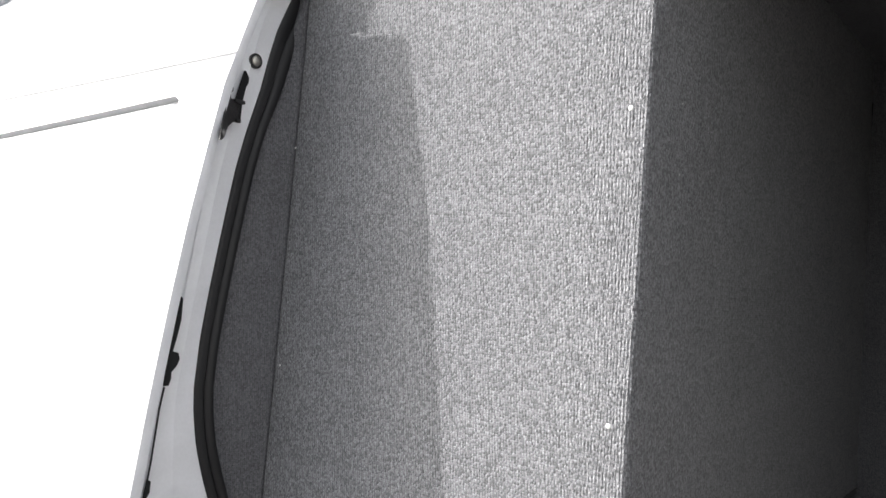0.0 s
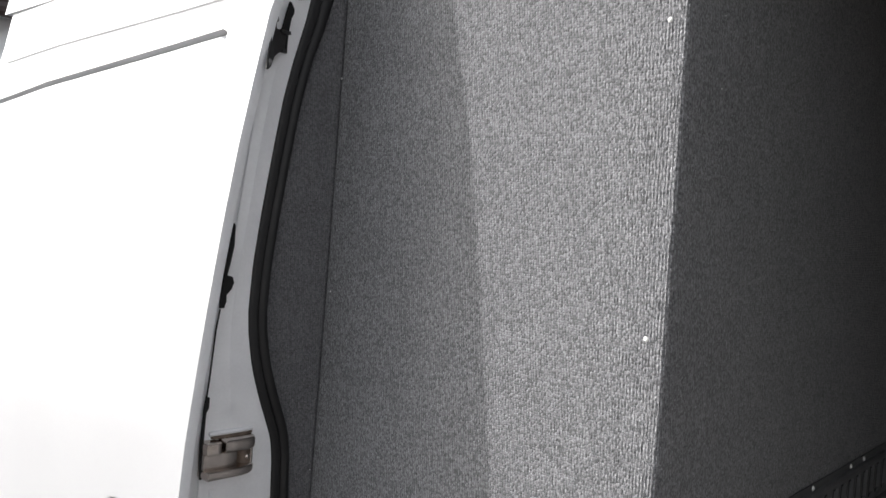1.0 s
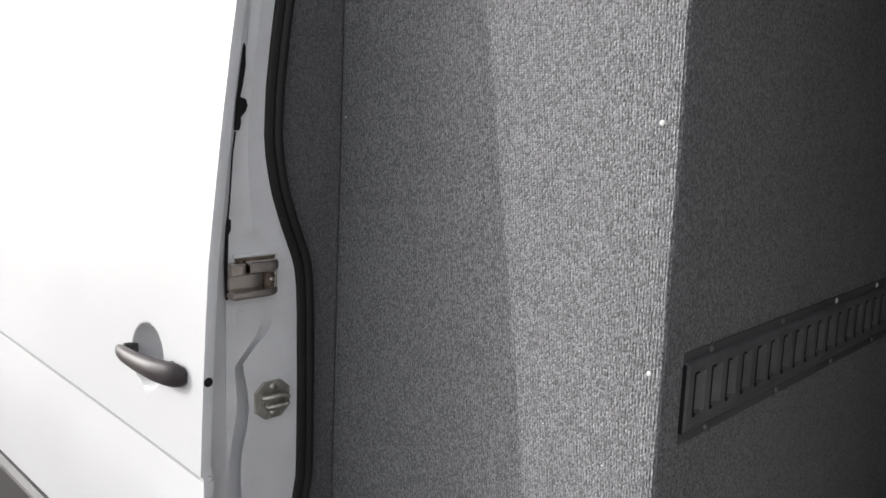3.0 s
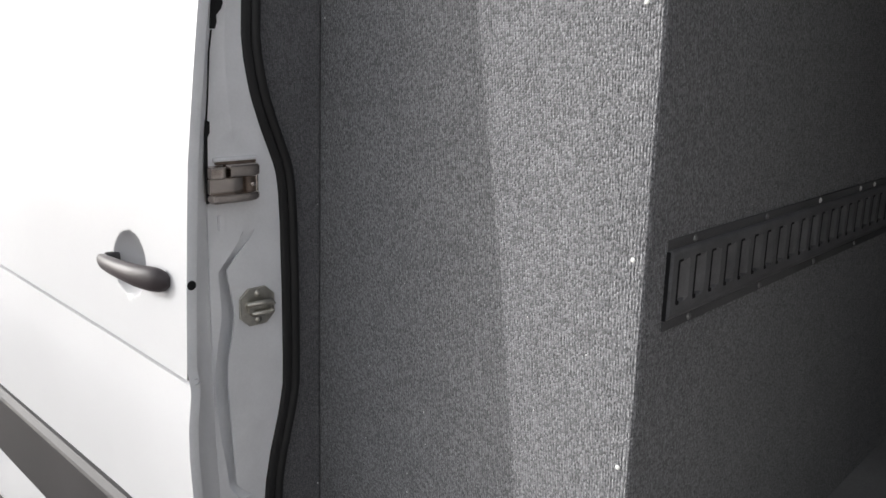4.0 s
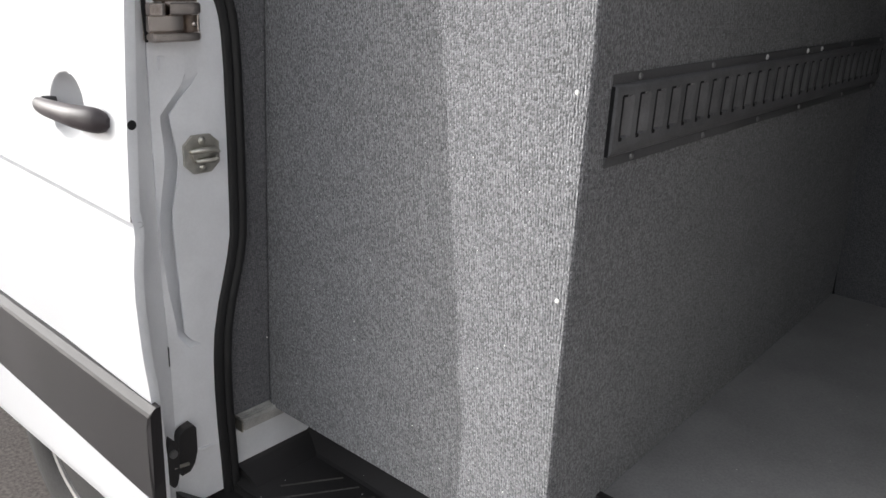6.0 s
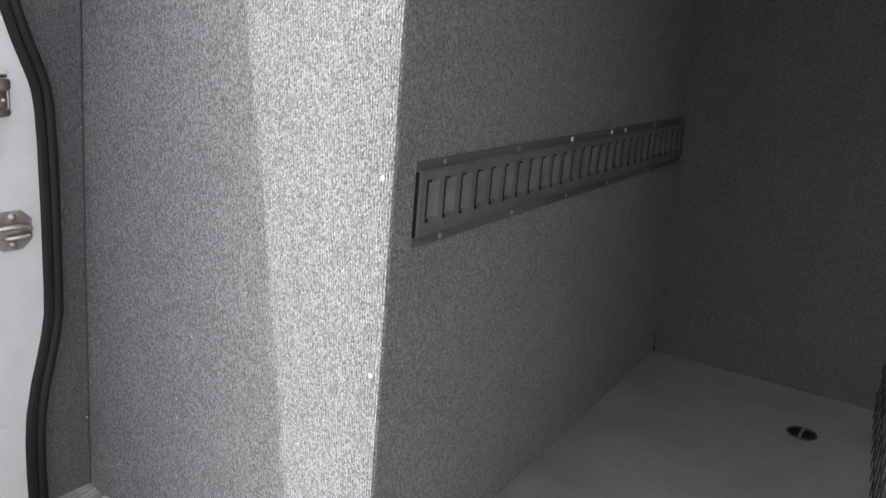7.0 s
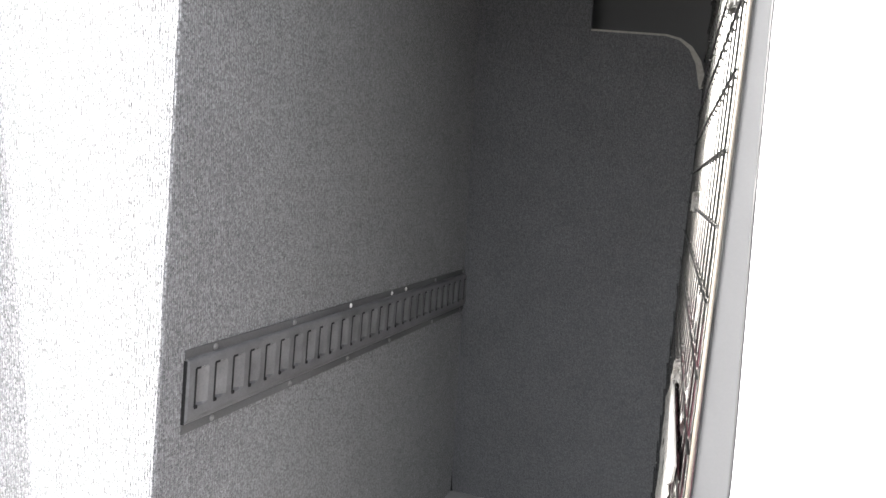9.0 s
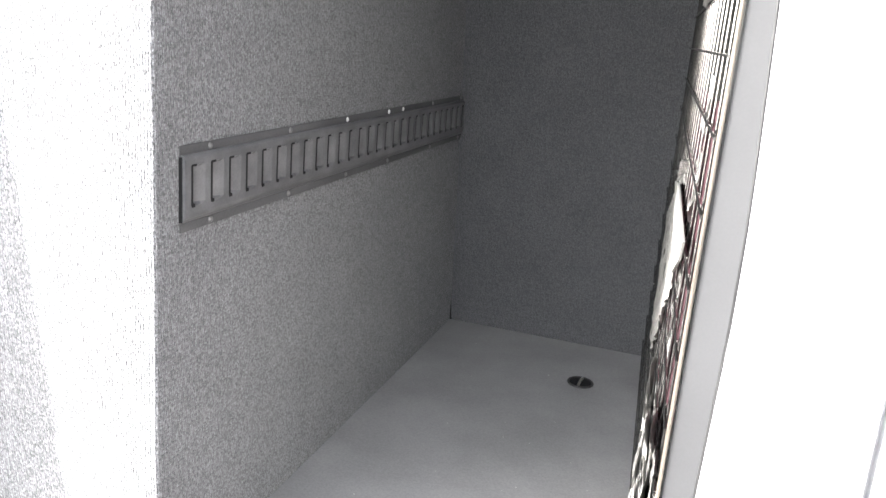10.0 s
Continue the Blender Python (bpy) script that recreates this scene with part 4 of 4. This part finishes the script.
def crinkle(z0, z1, y0, wide):
    """A narrow strip of clear wrap, gathered and crinkled as it hangs."""
    rows = []
    for j in range(70):
        z = z0 + (z1 - z0) * j / 69
        row = []
        for k in range(9):
            y = y0 + wide * (k / 8 - 0.5) * (0.7 + 0.5 * noise.noise(Vector((z * 23, 2.0, 0))))
            row.append((mesh_x(y) + 0.002 + 0.007 * noise.noise(Vector((y * 60, z * 45, 3.0))), y + 0.01 * noise.noise(Vector((z * 30, k * 0.7, 7.0))), z))
        rows.append(row)
    return loft(rows, closed_ring=False)
for z0, z1, y0, wide in ((1.06, 1.5, 0.22, 0.07),):
    loc2("plastic_wrap", crinkle(z0, z1, y0, wide), M_BAG, "crinkled strip of clear plastic wrap behind the mesh", "plastic wrap")
card = thing("folded_card", (0.70, 0.35, 1.05), label="white folded card leaning against the mesh guard", category="card")
def flap(outline, off):
    """A flat sheet of card leaning on the mesh, its outline in y and z."""
    return prism([(mesh_x(y) - off - 0.004 * abs(z - 1.3), y, z) for y, z in outline], (0, 0, 0), (0.003, 0, 0))
loc("front_flap", flap([(0.66, 1.287), (0.5, 1.31), (0.04, 1.314), (0.07, 1.284), (0.2, 1.233)], 0.0115), M_CARD, card)
def wrapped(ya, yb, top, foot):
    """Clear wrap gathered in tight upright folds against the wires, between two edges in y and z."""
    rows = []
    for j in range(46):
        row = []
        for k in range(121):
            y = ya + (yb - ya) * k / 120
            z0, z1 = curve_at(foot, y) + 0.02 * noise.noise(Vector((y * 40, 5.0, 0))), curve_at(top, y)
            z = z0 + (z1 - z0) * j / 45
            fold = 0.0035 * math.sin(150 * y + 3 * noise.noise(Vector((y * 12, z * 18, 2.0)))) + 0.003 * noise.noise(Vector((y * 70, z * 55, 1.0)))
            row.append((mesh_x(y) - 0.0055 + 0.8 * fold, y, z))
        rows.append(row)
    return loft(rows, closed_ring=False)
loc2("plastic_wrap", wrapped(0.3, 0.95, [(0.3, 1.222), (0.66, 1.27), (0.95, 1.172)], [(0.3, 1.19), (0.62, 0.96), (0.8, 0.92), (0.95, 1.15)]), M_BAG, "crinkled clear plastic wrap gathered behind the card", "plastic wrap")

# ---- front pillar and closed front door beyond the opening ----
fy = lambda z: curve_at(DOOR_Y, z) + 0.10
rows = []
for z in [0.42 + 1.9 * i / 30 for i in range(31)]:
    rows.append([(0.742, -0.08, z), (0.7245, -0.098, z), (0.726, -0.1005, z), (0.772, -0.104, z), (0.79, -0.1, z), (0.80, -0.06, z), (0.76, -0.05, z)])
body("front_pillar", loft(rows), M_TRIM, "grey trimmed front pillar edge")
fdoor = thing("front_door", (1.2, -0.3, 0.44), label="closed white front door of the van", category="van door")
rows = []
for z in [0.44 + 1.8 * i / 40 for i in range(41)]:
    y = fy(z)
    y = max(min(y, -0.155), -0.3) + 0.0
    xe, xg = float(np.interp(z, (0.5, 1.1, 1.3, 1.4, 1.6, 1.8, 2.2), (0.75, 0.753, 0.758, 0.757, 0.749, 0.742, 0.735))), 0.892 - 0.085 * max(0.0, z - 1.3)
    rows.append([(xe + 0.02, -0.098, z), (xe + 0.003, y + 0.014, z), (xe, y + 0.004, z), (xe + 0.003, y, z), (xg - 0.004, y - 0.004, z), (xg - 0.0025, y + 0.014, z), (xg + 0.0025, y + 0.014, z), (xg + 0.004, y - 0.004, z), (1.9, y - 0.02, z), (1.9, y + 0.03, z)])
edge_line = [(r[2][0] - 0.0012, r[2][1] + 0.001, r[2][2]) for r in rows]
ob = part("edge_seal", tube(edge_line, 0.0016, 6), M_RUBBER, fdoor, "thin grey rubber lip along the door edge")
ob.matrix_parent_inverse = Matrix.Translation(-fdoor.location)
ob = part("door_panel", loft(rows), M_WHITE, fdoor, "glossy white door skin")
ob.matrix_parent_inverse = Matrix.Translation(-fdoor.location)

# ---- rear wheel below the sliding door ----
WX, WY = -1.16, -0.09
wheel = thing("rear_wheel", (WX, WY + 0.1, 0.34), label="black tyre on a grey steel rim under the van", category="wheel")
rings = [[(WX + r * math.cos(k * math.tau / 48), WY + y, 0.34 + r * math.sin(k * math.tau / 48)) for k in range(48)] for r, y in ((0.205, -0.1), (0.215, -0.112), (0.25, -0.124), (0.3, -0.122), (0.325, -0.108), (0.34, -0.085), (0.34, 0.085), (0.32, 0.11), (0.22, 0.11))]
loc("tyre", loft(rings), M_TYRE, wheel, smooth=True)
rings = [[(WX + r * math.cos(k * math.tau / 40), WY + y, 0.34 + r * math.sin(k * math.tau / 40)) for k in range(40)] for r, y in ((0.209, -0.098), (0.205, -0.108), (0.196, -0.105), (0.185, -0.07), (0.14, -0.05), (0.1, -0.075), (0.09, -0.075), (0.09, 0.0), (0.2, 0.0))]
loc("rim", loft(rings), M_RIM, wheel, smooth=True)

# ---- unseen pale wall added in front of the van to bounce sunlight back ----
tagged(part("bounce_wall", block((7.0, -14.0, 0.0), (7.3, 0.4, 4.2)), M_BOUNCE), "unseen pale wall added to bounce sunlight into the van", "wall", kind="structure")

# ---- clad building beyond the tail of the van ----
house = thing("house", (-6.5, 4.0, 0), label="pale grey clad building with dark brown eaves", category="house")
loc("wall", block((-8.5, -0.6, 0.0), (-5.53, 9.0, 3.1)), M_SIDING, house)
for i in range(8):
    z = 0.09 + 0.36 * i
    loc("siding_board", prism([(-5.53, 0, z), (-5.495, 0, z), (-5.515, 0, z + 0.352), (-5.53, 0, z + 0.352)], (0, -0.6, 0), (0, 9.6, 0)), M_SIDING, house)
loc("fascia", block((-5.55, -0.75, 2.97), (-5.3, 9.1, 3.3), 0.02), M_EAVES, house, "dark brown fascia")
loc("gutter", tube([(-5.26, -0.75, 2.93), (-5.26, 9.1, 2.93)], 0.06, 12), M_EAVES, house, "dark brown gutter")
loc("roof", prism([(-5.2, 0, 3.28), (-8.8, 0, 3.28), (-7.0, 0, 4.6)], (0, -0.9, 0), (0, 10.2, 0)), M_BRICK, house)
